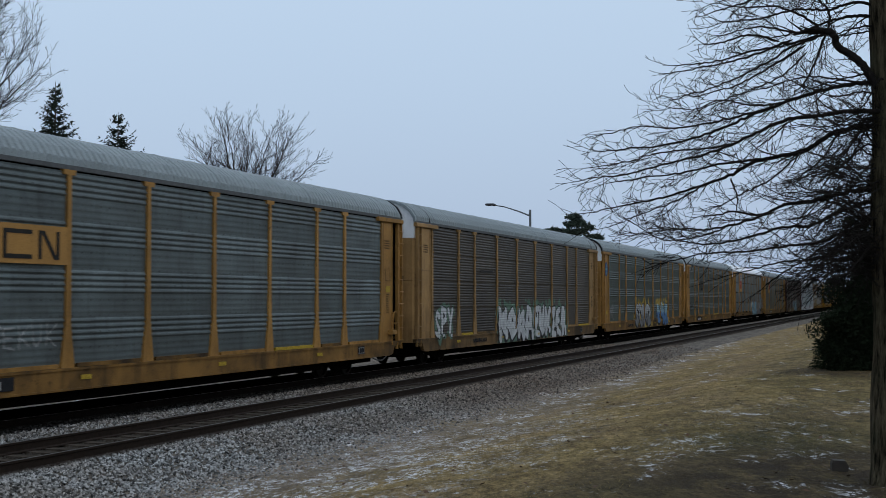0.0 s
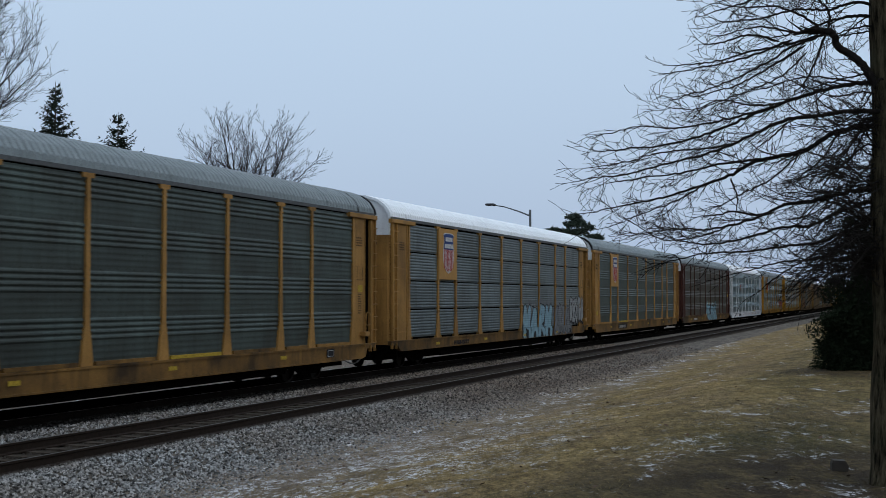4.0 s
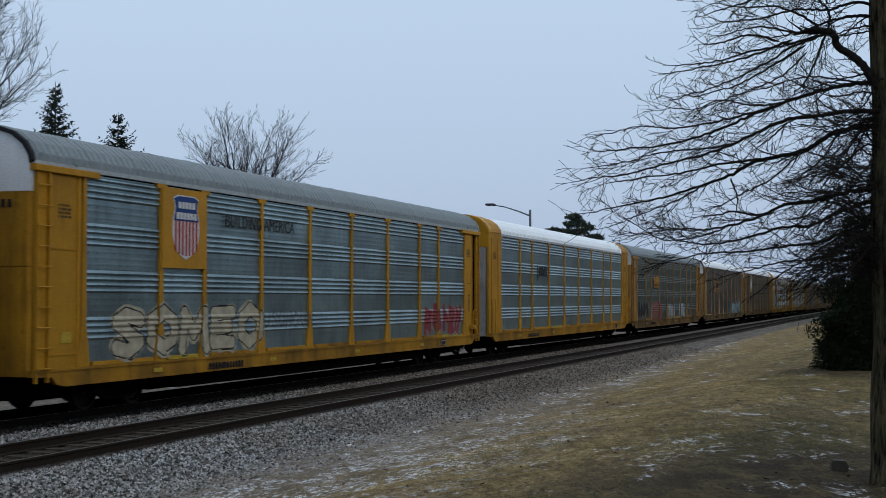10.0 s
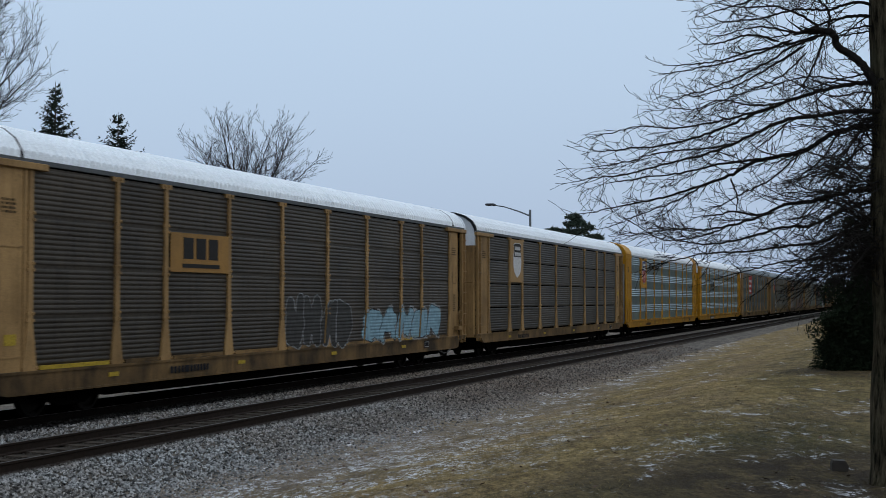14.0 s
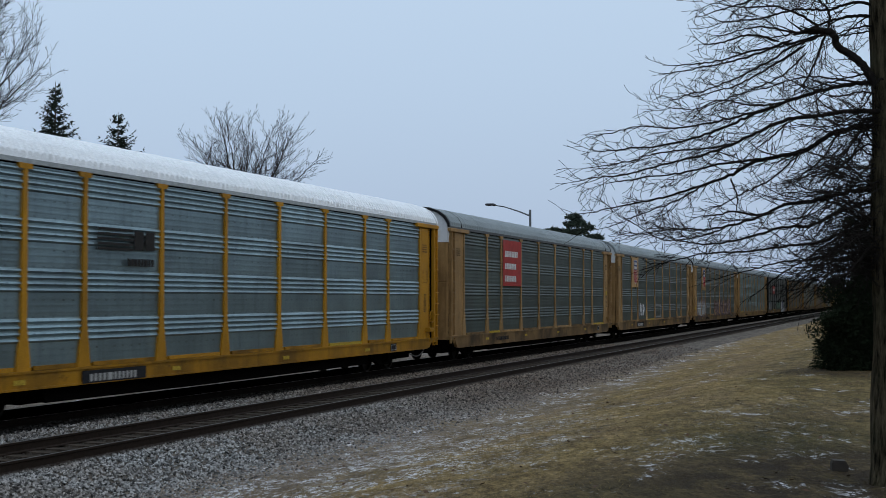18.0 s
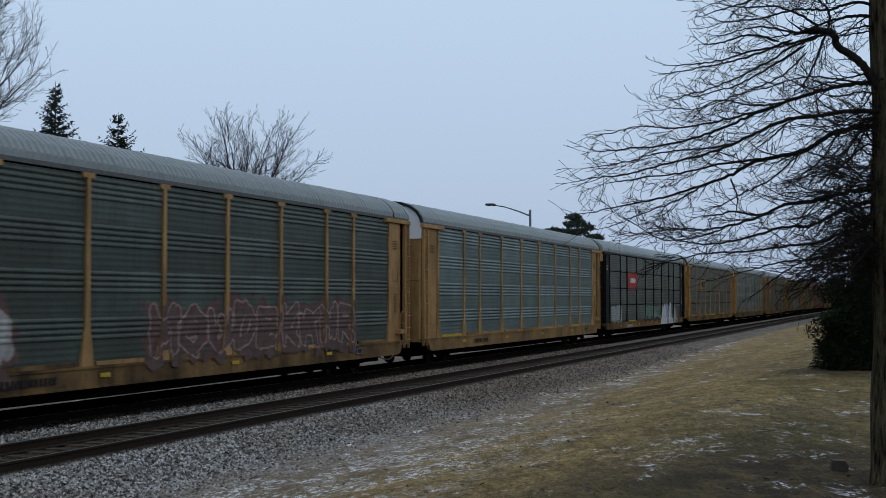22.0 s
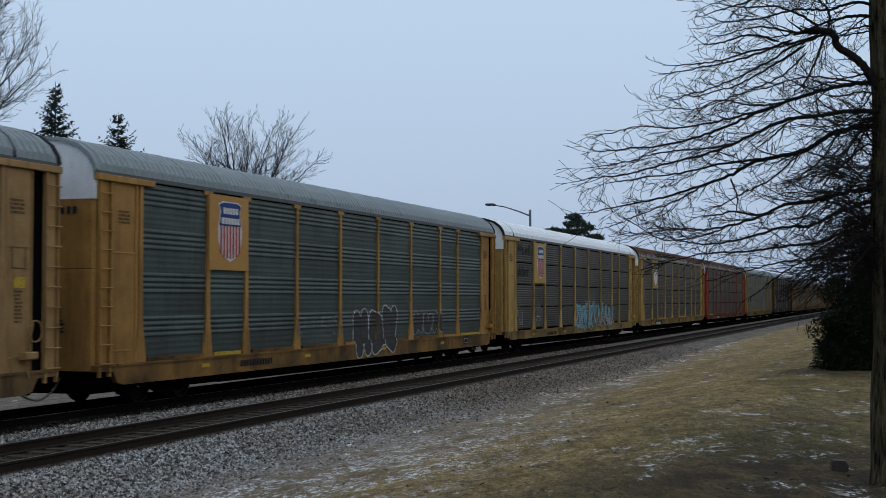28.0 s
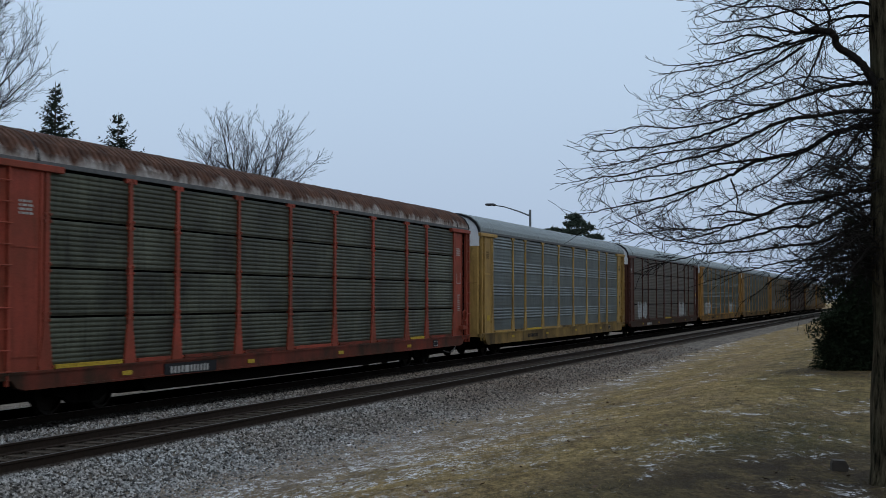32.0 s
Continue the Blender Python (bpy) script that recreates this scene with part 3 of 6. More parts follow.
def wheelset_mesh():
    s = Shape()
    for side in (-1, 1):
        y = side * GAUGE / 2
        ys = [(y + side * 0.10, 0.40), (y + side * 0.10, 0.452), (y, 0.457), (y, 0.485), (y - side * 0.03, 0.485), (y - side * 0.03, 0.40),
              (y + side * 0.03, 0.36), (y + side * 0.03, 0.14), (y + side * 0.1, 0.12)]
        n = 20
        v = [(r * math.cos(2 * math.pi * i / n), yy, r * math.sin(2 * math.pi * i / n)) for yy, r in ys for i in range(n)]
        f = [(j * n + i, j * n + (i + 1) % n, (j + 1) * n + (i + 1) % n, (j + 1) * n + i) for j in range(len(ys) - 1) for i in range(n)]
        s.add(v, f)
    s.tube([(0, -1.0, 0), (0, 1.0, 0)], 0.085, 10)
    for i in range(3):
        a = i * 2.09
        for y in (-0.86, 0.86):
            s.tube([(0.06 * math.cos(a), y, 0.06 * math.sin(a)), (0.06 * math.cos(a), y * 1.2, 0.06 * math.sin(a))], 0.018, 5)
    return s.mesh("wheelset")


def sideframe_mesh():
    ring = [(-1.12, 0.38), (-1.1, 0.6), (-0.9, 0.68), (-0.4, 0.74), (0.4, 0.74), (0.9, 0.68), (1.1, 0.6), (1.12, 0.38), (0.78, 0.36), (0.45, 0.2), (-0.45, 0.2), (-0.78, 0.36)]
    s = Shape().prism_y(ring, -0.07, 0.07)
    for x in (-0.89, 0.89):
        s.prism_y([(x + 0.13 * math.cos(a * math.pi / 4), 0.457 + 0.13 * math.sin(a * math.pi / 4)) for a in range(8)], -0.12, 0.1)
    for x in (-0.18, -0.06, 0.06, 0.18):
        s.tube([(x, -0.1, 0.28), (x, -0.1, 0.62)], 0.05, 6)
    return s.mesh("side_frame")


def coupler_mesh():
    s = Shape().box(0.0, 0.85, -0.08, 0.08, 0.76, 0.95, 0.02)
    s.prism_y([(0.5, 0.7), (0.98, 0.72), (1.0, 0.98), (0.55, 1.0)], -0.16, 0.05)
    s.box(-0.5, 0.02, -0.22, 0.22, 0.66, 1.02)
    s.tube([(0.05, -0.35, 0.8), (0.35, -0.38, 0.52), (0.7, -0.38, 0.5), (0.95, -0.3, 0.62)], 0.028, 6)
    s.tube([(0.05, -1.3, 0.95), (0.12, -1.32, 0.62), (0.12, -0.9, 0.6), (0.05, -0.7, 0.85)], 0.016, 5)
    return s.mesh("coupler")


def sill_mesh(foot=SILL0):
    s = Shape()
    half = [(HALF, SILL1), (HALF, SILL1 - 0.13), (HALF - 0.62, SILL1 - 0.15), (HALF - 0.78, foot + 0.05), (HALF - 1.05, foot)]
    ring = half + [(-x, z) for x, z in half[::-1]]
    s.prism_y(ring, -0.05, 0.06)
    s.box(-HALF, HALF, -0.075, -0.045, SILL1 - 0.05, SILL1)
    s.box(-HALF + 2.3, HALF - 2.3, -0.075, -0.045, foot, foot + 0.04)
    return s.mesh("side_sill")


def end_plate_mesh(edge):
    return Shape().box(-0.55, edge, -0.02, 0.02, SILL1 - 0.02, EAVE - 0.12).mesh("end_plate")


def full_end_mesh():
    """The smooth closed end bay of the newer cars, up to the roof."""
    return Shape().box(-0.83, 0.83, -0.045, 0.03, SILL1 - 0.1, 4.99, 0.01).mesh("end_plate")


def step_mesh():
    s = Shape()
    for x in (-0.22, 0.22):
        s.tube([(x, -0.02, 1.0), (x, -0.12, 1.1), (x, -0.12, 2.35), (x, -0.02, 2.4)], 0.016, 5)
    for i in range(4):
        s.tube([(-0.22, -0.12, 1.2 + i * 0.36), (0.22, -0.12, 1.2 + i * 0.36)], 0.014, 5)
    return s.mesh("ladder")


def header_mesh():
    return Shape().box(-1.05, 1.05, -0.1, 0.03, EAVE - 0.13, EAVE + 0.0, 0.01).mesh("end_header")


def top_rail_mesh():
    s = Shape().box(-HALF + 0.05, HALF - 0.05, -0.035, 0.04, EAVE - 0.02, EAVE + 0.07)
    return s.mesh("top_rail")


def underframe_mesh():
    s = Shape().box(-HALF + 0.1, HALF - 0.1, -1.42, 1.42, SILL1 - 0.12, SILL1 - 0.02)
    s.box(-HALF + 0.3, HALF - 0.3, -0.35, 0.35, 0.66, SILL1 - 0.1)
    s.prism_y([(-8.6, 0.7), (-7.6, 0.3), (7.6, 0.3), (8.6, 0.7)], -0.32, 0.32)
    for x in (-9.95, 9.95):
        s.box(x - 0.3, x + 0.3, -1.3, 1.3, 0.76, SILL1 - 0.1)
    s.box(-3.0, -1.8, -0.9, -0.3, 0.55, 0.95, 0.05).box(1.0, 1.8, -1.0, -0.5, 0.5, 0.9, 0.05)
    # low beams and boxes added to stand for the shaded space below the sills
    for y in (-1.2, 1.2):
        s.prism_y([(-8.3, 0.95), (-8.0, 0.4), (-2.2, 0.38), (8.0, 0.4), (8.3, 0.95)], y - 0.05, y + 0.05)
    for x in (-9.95, 9.95):
        s.box(x - 2.9, x - 1.5, -0.9, 0.9, 0.42, 0.95).box(x + 1.5, x + 2.6, -0.9, 0.9, 0.42, 0.95)
    return s.mesh("underframe")


M = {}


def car_meshes():
    for w in (2.87, 1.9):
        for kind in ("fine", "even", "soft", "bold"):
            M["sheet", kind, w] = panel_mesh(w - 0.12, kind)
    for w in (2.87, 1.9):
        M["band", w] = Shape().box(-w / 2 + 0.3, w / 2 - 0.3, -0.05, 0.0, SILL1 + 0.006, SILL1 + 0.085).mesh("door_track")
    M.update(roof=roof_mesh(), post=post_mesh(), clipped_post=post_mesh(True), ladder=ladder_mesh(), gable=gable_mesh(), door=end_door_mesh(), wheelset=wheelset_mesh(),
             frame=sideframe_mesh(), hose=Shape().tube(curved([(0.3, -0.5, 0.78), (-0.05, -0.52, 0.5), (-0.35, -0.4, 0.36), (-0.63, -0.1, 0.52)], 5), 0.022, 6).mesh("hose", True), coupler=coupler_mesh(), sill=sill_mesh(), shallow_sill=sill_mesh(SHALLOW), plate=end_plate_mesh(0.5), tail_plate=end_plate_mesh(0.4), header=header_mesh(),
             rail=top_rail_mesh(), under=underframe_mesh(), full=full_end_mesh(), step=step_mesh(), brake=brake_mesh(),
             dark_core=Shape().box(-HALF + 0.2, HALF - 0.2, -1.44, 1.44, SILL1, 4.98).mesh("inner_shell"),
             seal=arc_mesh("end_seal", -0.06, 0.05, 0.02), strap=arc_mesh("roof_strap", -0.025, 0.025, 0.03), cap=arc_mesh("roof_end_cap", -0.05, 1.65, 0.035),
             small=stencil_mesh(1, 0.42, 0.3, 4), tall=stencil_mesh(2, 0.22, 0.62, 9), tag=frame_box_mesh(0.42, 0.42, 0.02), placard=Shape().box(-0.17, 0.17, -0.008, 0, 0, 0.2).mesh("placard"),
             patch=Shape().box(0, 2.3, -0.083, -0.076, SHALLOW + 0.02, SILL1 - 0.08).mesh("number_panel"),
             number=word_mesh((0.6, 0.6, 0.6, 0.6, 1.2, 0.55, 0.55, 0.55, 0.55, 0.55, 0.55), 0.15, 0.42), mark=Shape().box(-0.17, 0.17, -0.082, -0.075, SILL1 - 0.24, SILL1 - 0.15).mesh("reflector"),
             crest=word_mesh((0.5, 0.55, 0.5, 0.5, 0.8, 0.5, 0.55, 0.5), 0.13, 0.3, 0.012),
             back=Shape().box(-0.16, 0.235, -0.01, 0.02, SILL1 - 0.1, EAVE - 0.12).mesh("ladder_plate"),
             strip=Shape().box(-0.02, 0.02, -0.022, 0.0, SILL1 + 0.02, EAVE - 0.14).mesh("hinge_strip"), lip=Shape().box(-0.52, 0.38, -0.014, 0.0, -0.015, 0.015).mesh("seam_strip"),
             cots=Shape().box(-0.24, 0.24, -0.083, -0.076, 0.755, 0.985).mesh("stencil_panel"), cots_frame=frame_box_mesh(0.4, 0.17, 0.015),
             slot=Shape().box(-0.012, 0.0, -1.1, -0.3, 3.02, 3.16).mesh("vent_slot"))


YELLOW = (0.37, 0.2, 0.058)
GOLD = (0.43, 0.21, 0.016)
TAN = (0.35, 0.215, 0.09)
LEMON = (0.40, 0.26, 0.085)
BROWN = (0.07, 0.028, 0.021)
WHITE = (0.6, 0.62, 0.64)
BLACK = (0.007, 0.008, 0.008)
RED = (0.27, 0.055, 0.036)
ZINC = (0.14, 0.165, 0.165)
LIGHT = (0.275, 0.365, 0.39)
DULL = (0.076, 0.096, 0.086)
OLIVE = (0.092, 0.085, 0.066)
UMBER = (0.074, 0.06, 0.045)
MOSS = (0.082, 0.086, 0.06)
SLATE = (0.1, 0.108, 0.092)
STEELY = (0.14, 0.195, 0.19)
GREY_TOP = (0.225, 0.262, 0.275)
WHITE_TOP = (0.8, 0.84, 0.87)

# one row for each car from the head of the train: words, frame, sheets, sheet kind, roof, gable, drift of its place, sheet dirt
CARS = [
    ("yellow framed autorack railcar with grey sides and a yellow band", YELLOW, ZINC, "soft", GREY_TOP, WHITE, 0.15, 0.4),
    ("tan framed autorack railcar with brown grimy sides and white graffiti", TAN, UMBER, "even", GREY_TOP, WHITE, 0.15, 0.55),
    ("yellow framed autorack railcar with a round blue badge and coloured graffiti", YELLOW, DULL, "soft", GREY_TOP, WHITE, 0.16, 0.4),
    ("yellow framed autorack railcar with dull grey ribbed sides", YELLOW, DULL, "soft", GREY_TOP, WHITE, 0.01, 0.5),
    ("yellow framed autorack railcar with grey sides and blue graffiti", YELLOW, ZINC, "fine", WHITE_TOP, WHITE, 0.0, 0.4),
    ("yellow framed autorack railcar with a striped shield on grey sides", YELLOW, DULL, "soft", GREY_TOP, WHITE, -0.1, 0.4),
    ("dark brown framed autorack railcar with grimy sides and a yellow sill", BROWN, OLIVE, "soft", GREY_TOP, WHITE, 0.08, 0.5),
    ("clean white framed autorack railcar with bright ribbed steel sides", WHITE, LIGHT, "bold", WHITE_TOP, WHITE, -0.18, 0.3),
    ("golden framed autorack railcar with a striped shield and cream graffiti", GOLD, LIGHT, "bold", GREY_TOP, WHITE, -0.4, 0.4),
    ("golden autorack railcar with closed smooth ends and a white roof", GOLD, LIGHT, "bold", WHITE_TOP, GOLD, -0.46, 0.3),
    ("yellow framed autorack railcar with dark grey sides and red graffiti", YELLOW, DULL, "soft", GREY_TOP, WHITE, -0.47, 0.5),
    ("yellow framed autorack railcar with brown sides, white roof and blue graffiti", TAN, UMBER, "even", WHITE_TOP, WHITE, 0.41, 0.55),
    ("tan framed autorack railcar with brown seamed sides and a faded shield", TAN, UMBER, "fine", WHITE_TOP, WHITE, 0.48, 0.6),
    ("golden autorack railcar with closed smooth ends and a striped shield", GOLD, LIGHT, "bold", WHITE_TOP, GOLD, 0.18, 0.25),
    ("golden framed autorack railcar with bright ribbed sides and a white roof", GOLD, LIGHT, "bold", WHITE_TOP, WHITE, 0.03, 0.3),
    ("tan framed autorack railcar with a red sign on dark ribbed sides", TAN, DULL, "soft", GREY_TOP, WHITE, 0.07, 0.4),
    ("tan framed autorack railcar with a striped shield and small white graffiti", TAN, DULL, "soft", GREY_TOP, WHITE, 0.14, 0.45),
    ("yellow framed autorack railcar with a striped shield and pink graffiti", TAN, DULL, "soft", GREY_TOP, WHITE, 0.1, 0.45),
    ("tan framed autorack railcar with plain blue-grey ribbed sides", TAN, STEELY, "soft", GREY_TOP, WHITE, 0.08, 0.35),
    ("black framed autorack railcar with seamed sides and a red sign", BLACK, SLATE, "fine", GREY_TOP, TAN, -0.24, 0.6),
    ("yellow framed autorack railcar with seamed grey sides and a tan sign", YELLOW, DULL, "fine", GREY_TOP, TAN, 0.07, 0.4),
    ("tan framed autorack railcar with blue-grey ribbed sides", TAN, STEELY, "soft", GREY_TOP, WHITE, 0.0, 0.35),
    ("yellow framed autorack railcar with a striped shield and pale graffiti", YELLOW, DULL, "soft", GREY_TOP, WHITE, -0.04, 0.45),
    ("yellow framed autorack railcar with dark seamed sides and a white roof", LEMON, UMBER, "fine", WHITE_TOP, WHITE, -0.01, 0.7),
    ("yellow framed autorack railcar with brown seamed sides and a rusted roof", LEMON, UMBER, "fine", "rust", WHITE, -0.02, 0.65),
    ("faded red framed autorack railcar with mossy sides and a rusted roof", RED, MOSS, "fine", "rust", WHITE, -0.06, 0.85),
    ("yellow framed autorack railcar with pale ribbed sides", LEMON, ZINC, "soft", GREY_TOP, WHITE, 0.0, 0.4),
    ("brown framed autorack railcar with dark grimy sides", BROWN, UMBER, "fine", GREY_TOP, WHITE, 0.0, 0.4),
    ("yellow framed autorack railcar with dull grey sides", YELLOW, DULL, "soft", GREY_TOP, WHITE, 0.0, 0.4),
    ("tan framed autorack railcar with dull grey sides", TAN, DULL, "soft", GREY_TOP, WHITE, 0.0, 0.4),
    ("yellow framed autorack railcar with grey ribbed sides", YELLOW, DULL, "soft", GREY_TOP, WHITE, 0.0, 0.4),
    ("brown framed autorack railcar with grimy sides", BROWN, UMBER, "soft", GREY_TOP, WHITE, 0.0, 0.4),
    ("yellow framed autorack railcar with zinc-grey sides", YELLOW, ZINC, "soft", GREY_TOP, WHITE, 0.0, 0.4),
    ("yellow framed autorack railcar with dark grey sides", YELLOW, DULL, "soft", GREY_TOP, WHITE, 0.0, 0.4),
]
TRAIN = []
HOSE = plain("grey_hose_rubber", (0.1, 0.1, 0.1), 0.6)
PANELS = (0, 3, 5, 14, 16, 24, 25)   # cars whose number stands on a dark panel
WHEELS = []
CLOSED = (9, 13)          # cars with smooth closed ends
YELLOW_SILL = (6, 19)     # dark cars on a yellow flat
EAVE_GREY = plain("grimy_eave_steel", (0.085, 0.09, 0.093), 0.7)
EAVE_PALE = plain("galvanised_eave_steel", (0.3, 0.33, 0.34), 0.6)
LETTER_DARK = plain("black_stencil_paint", (0.015, 0.015, 0.017), 0.7)
LETTER_WHITE = plain("white_stencil_paint", (0.32, 0.32, 0.31), 0.7)
LETTER_FAINT = plain("faded_stencil_paint", (0.07, 0.045, 0.02), 0.7)
PLACARD = plain("yellow_placard", (0.36, 0.25, 0.03), 0.6, 0, 30.0, 0.5)
REFLECT = plain("orange_reflector", (0.36, 0.13, 0.02), 0.4)


def rust_roof():
    """White roof paint with rust eating down from the crown."""
    m, nt, b = nodes_of("rusted_roof_sheet", 0.75)
    tc = nt.nodes.new("ShaderNodeTexCoord")
    sep = nt.nodes.new("ShaderNodeSeparateXYZ")
    nt.links.new(tc.outputs["Object"], sep.inputs[0])
    add = nt.nodes.new("ShaderNodeMath")
    add.operation = "MULTIPLY_ADD"
    add.inputs[1].default_value = 1.1
    nt.links.new(noise_node(nt, 1.6, 6, stretch=(1, 0.35, 0.35), rough=0.7), add.inputs[0])
    nt.links.new(sep.outputs["Z"], add.inputs[2])
    bare = ramp(nt, noise_node(nt, 2.5, 6, rough=0.7), 0.35, 0.65, (0.03, 0.014, 0.009, 1), (0.09, 0.043, 0.027, 1))
    mp = nt.nodes.new("ShaderNodeMapRange")
    mp.inputs["From Min"].default_value, mp.inputs["From Max"].default_value = 5.52, 5.76
    nt.links.new(add.outputs[0], mp.inputs["Value"])
    pale = ramp(nt, noise_node(nt, 6, 4), 0.3, 0.7, (0.2, 0.18, 0.165, 1), (0.38, 0.37, 0.36, 1))
    nt.links.new(mix(nt, mp.outputs[0], pale, bare), b.inputs["Base Color"])
    return m


RUST = rust_roof()


def build_car(k):
    words, frame_c, sheet_c, kind, roof_c, gable_c, drift, grime = CARS[k]
    car = empty("autorack_railcar", (0, FAR_TRACK, 0), words, "railcar", "cars of the train")
    closed = k in CLOSED
    grime_c = scaled(frame_c, 0.5) if frame_c in (BLACK, BROWN) else (0.22, 0.21, 0.2) if frame_c == WHITE else (0.055, 0.03, 0.014)
    paint = painted("car_frame_paint", frame_c, dirt=grime_c, amount=0.5 if frame_c != GOLD else 0.3)
    clean = k in (7, 8, 9, 13, 14, 18)
    flat = painted("car_sill_paint", scaled(YELLOW if k in YELLOW_SILL else frame_c, 1.0 if k == 7 else 0.88 if clean else 0.62), dirt=(0.03, 0.021, 0.013) if k != 7 else (0.3, 0.29, 0.28), amount=0.3 if k == 7 else 0.65 if clean else 0.95, streak=1.6)
    dirt = (0.026, 0.025, 0.019) if kind == "fine" else (0.036, 0.031, 0.026)
    sheet = painted("ribbed_side_sheet", sheet_c, dirt=dirt, amount=grime, rough=0.36 if kind == "bold" else 0.5, metal=0.85 if kind == "bold" else 0.5)
    roof = RUST if roof_c == "rust" else painted("roof_sheet", roof_c, dirt=scaled(roof_c, 0.65), amount=0.15 if roof_c == WHITE_TOP else 0.3, rough=0.5, metal=0.1)
    gable = painted("gable_paint", scaled(gable_c, 1.15), dirt=scaled(gable_c, 0.5), amount=0.25)
    door = painted("end_door_paint", (0.36, 0.37, 0.38) if closed else scaled(frame_c, 0.9), dirt=grime_c, amount=0.5)
    part("roof", M["roof"], roof, car)
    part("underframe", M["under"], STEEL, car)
    # solid near-black box added so that gaps show the dark inside of the car
    part("inner_shell", M["dark_core"], STEEL, car)
    for side in (-1, 1):
        turn = Matrix.Identity(4) if side < 0 else pose(0, 0, 0, 0, 0, 180)

        def put(x, y=-W, z=0.0):
            return turn @ Matrix.Translation((x, y, z))

        sill = part("side_sill", M["shallow_sill" if kind == "fine" or k in (8, 9, 13, 14) else "sill"], flat, car, "", put(0))
        part("top_rail", M["rail"], EAVE_PALE if kind == "bold" else EAVE_GREY, car, "", put(0))
        for i in range(1, len(EDGES) - 1):
            part("post", M["clipped_post" if kind in ("fine", "even") else "post"], paint, car, "", put(EDGES[i]))
        for i in range(1, len(BAYS) - 1):
            mid = (EDGES[i] + EDGES[i + 1]) / 2
            if side > 0 and k > 27:
                continue
            if side < 0 and k not in (4, 12, 23):
                part("door_track", M["band", BAYS[i]], PLACARD if (3 * i + k) % 7 == 0 else flat if (i + k) % 3 else paint, car, "", put(mid))
            for tier in range(TIERS):
                part("side_sheet", M["sheet", kind, BAYS[i]], sheet, car, "", put(mid, -W + 0.01, SILL1 + 0.06 + tier * TIER_H))
        for end in (-1, 1):
            if closed:
                plate = part("end_plate", M["full"], paint, car, "", put(end * (HALF - 0.83)))
                part("ladder", M["step"], paint, car, "", put(end * (HALF - 0.3), -W - 0.04))
            else:
                plate = part("end_plate", M["tail_plate" if end > 0 else "plate"], paint, car, "", put(end * (HALF - 1.18) if end > 0 else -HALF + 1.06))
                back = part("ladder_plate", M["back"], paint, car, "", put(end * (HALF - 0.26)))
                part("ladder", M["ladder"], paint, back)
                part("end_header", M["header"], paint, car, "", put(end * (HALF - 1.03)))
            if side > 0:
                continue
            for x in (-0.5, 0.38) if end < 0 or closed else (-0.36, 0.38):
                part("hinge_strip", M["strip"], paint, plate, "", (x * -end, -0.02 if not closed else -0.045, 0))
            for z in (SILL1 + 0.27, 3.36):
                part("seam_strip", M["lip"], paint, plate, "", (0, -0.02 if not closed else -0.045, z))
            ink = LETTER_WHITE if frame_c in (BROWN, BLACK, RED) else LETTER_FAINT
            face = -0.024 if not closed else -0.05
            tagged(part("stencil", M["small"], ink, plate, "small dark stencilled lines", (-0.05, face, 3.95)), kind="stuff")
            if end > 0:
                tagged(part("stencil", M["tall"], ink, plate, "column of small stencilled lines", (0.0, face, 1.95)), kind="stuff")
                part("stencil_frame", M["tag"], ink, plate, "black stencilled box", (0.0, face, 2.95))
                part("hand_brake", M["brake"], paint, car, "hand brake wheel and bracket", put(HALF - 0.95))
            if (k * 7 + end) % 3 == 1:
                part("placard", M["placard"], PLACARD, plate, "small yellow placard", (0.02, face, 1.55 if end < 0 else 2.6))
        if side > 0:
            continue
        spot = -HALF + 5.3 + (k % 3) * 0.5
        if k in PANELS:
            panel = part("number_panel", M["patch"], LETTER_DARK, sill, "dark painted number panel", (spot, 0, 0))
            part("lettering_strip", M["number"], LETTER_WHITE, panel, "number drawn as plain bars", (0.25, -0.084, 0.76))
        else:
            part("lettering_strip", M["number"], LETTER_DARK if frame_c not in (BROWN, BLACK, RED) else LETTER_WHITE, sill, "number drawn as plain bars", (spot + 0.25, -0.084, 0.76))
        box = part("stencil_panel", M["cots"], LETTER_DARK, sill, "black stencil panel", (HALF - 3.4 - 0.4 * (k % 3), 0, 0))
        part("stencil_frame", M["cots_frame"], LETTER_WHITE, box, "thin white frame", (0, -0.084, 0.78))
        for i in range(1, 9, 1 if k == 7 else 2):
            part("reflector", M["mark"], REFLECT if k == 7 else PLACARD, sill, "small reflector", (-HALF + 1.6 + i * 2.75, 0, 0))
    for end in (-1, 1):
        turn = Matrix.Identity(4) if end < 0 else pose(0, 0, 0, 0, 0, 180)
        at = turn @ Matrix.Translation((-HALF, 0, 0))
        g = part("end_gable", M["gable"], gable, car, "", at)
        d = part("end_door", M["door"], door, car, "", at)
        if closed:
            part("roof_end_cap", M["cap"], paint, car, "", at)
        else:
            part("end_seal", M["seal"], LETTER_DARK if (k + end) % 3 else roof, car, "", at)
            part("roof_strap", M["strap"], LETTER_DARK if k % 2 else roof, car, "", at @ Matrix.Translation((1.35, 0, 0)))
        if end < 0:
            ink = LETTER_DARK if frame_c not in (BROWN, BLACK, RED) else LETTER_WHITE
            part("lettering_strip", M["crest"], LETTER_DARK, g, "line of dark lettering", pose(-0.012, 0.55, 4.62, 0, 0, -90))
            part("lettering_strip", M["number"], ink, d, "number drawn as plain bars", pose(-0.012, 0.6, 4.12, 0, 0, -90))
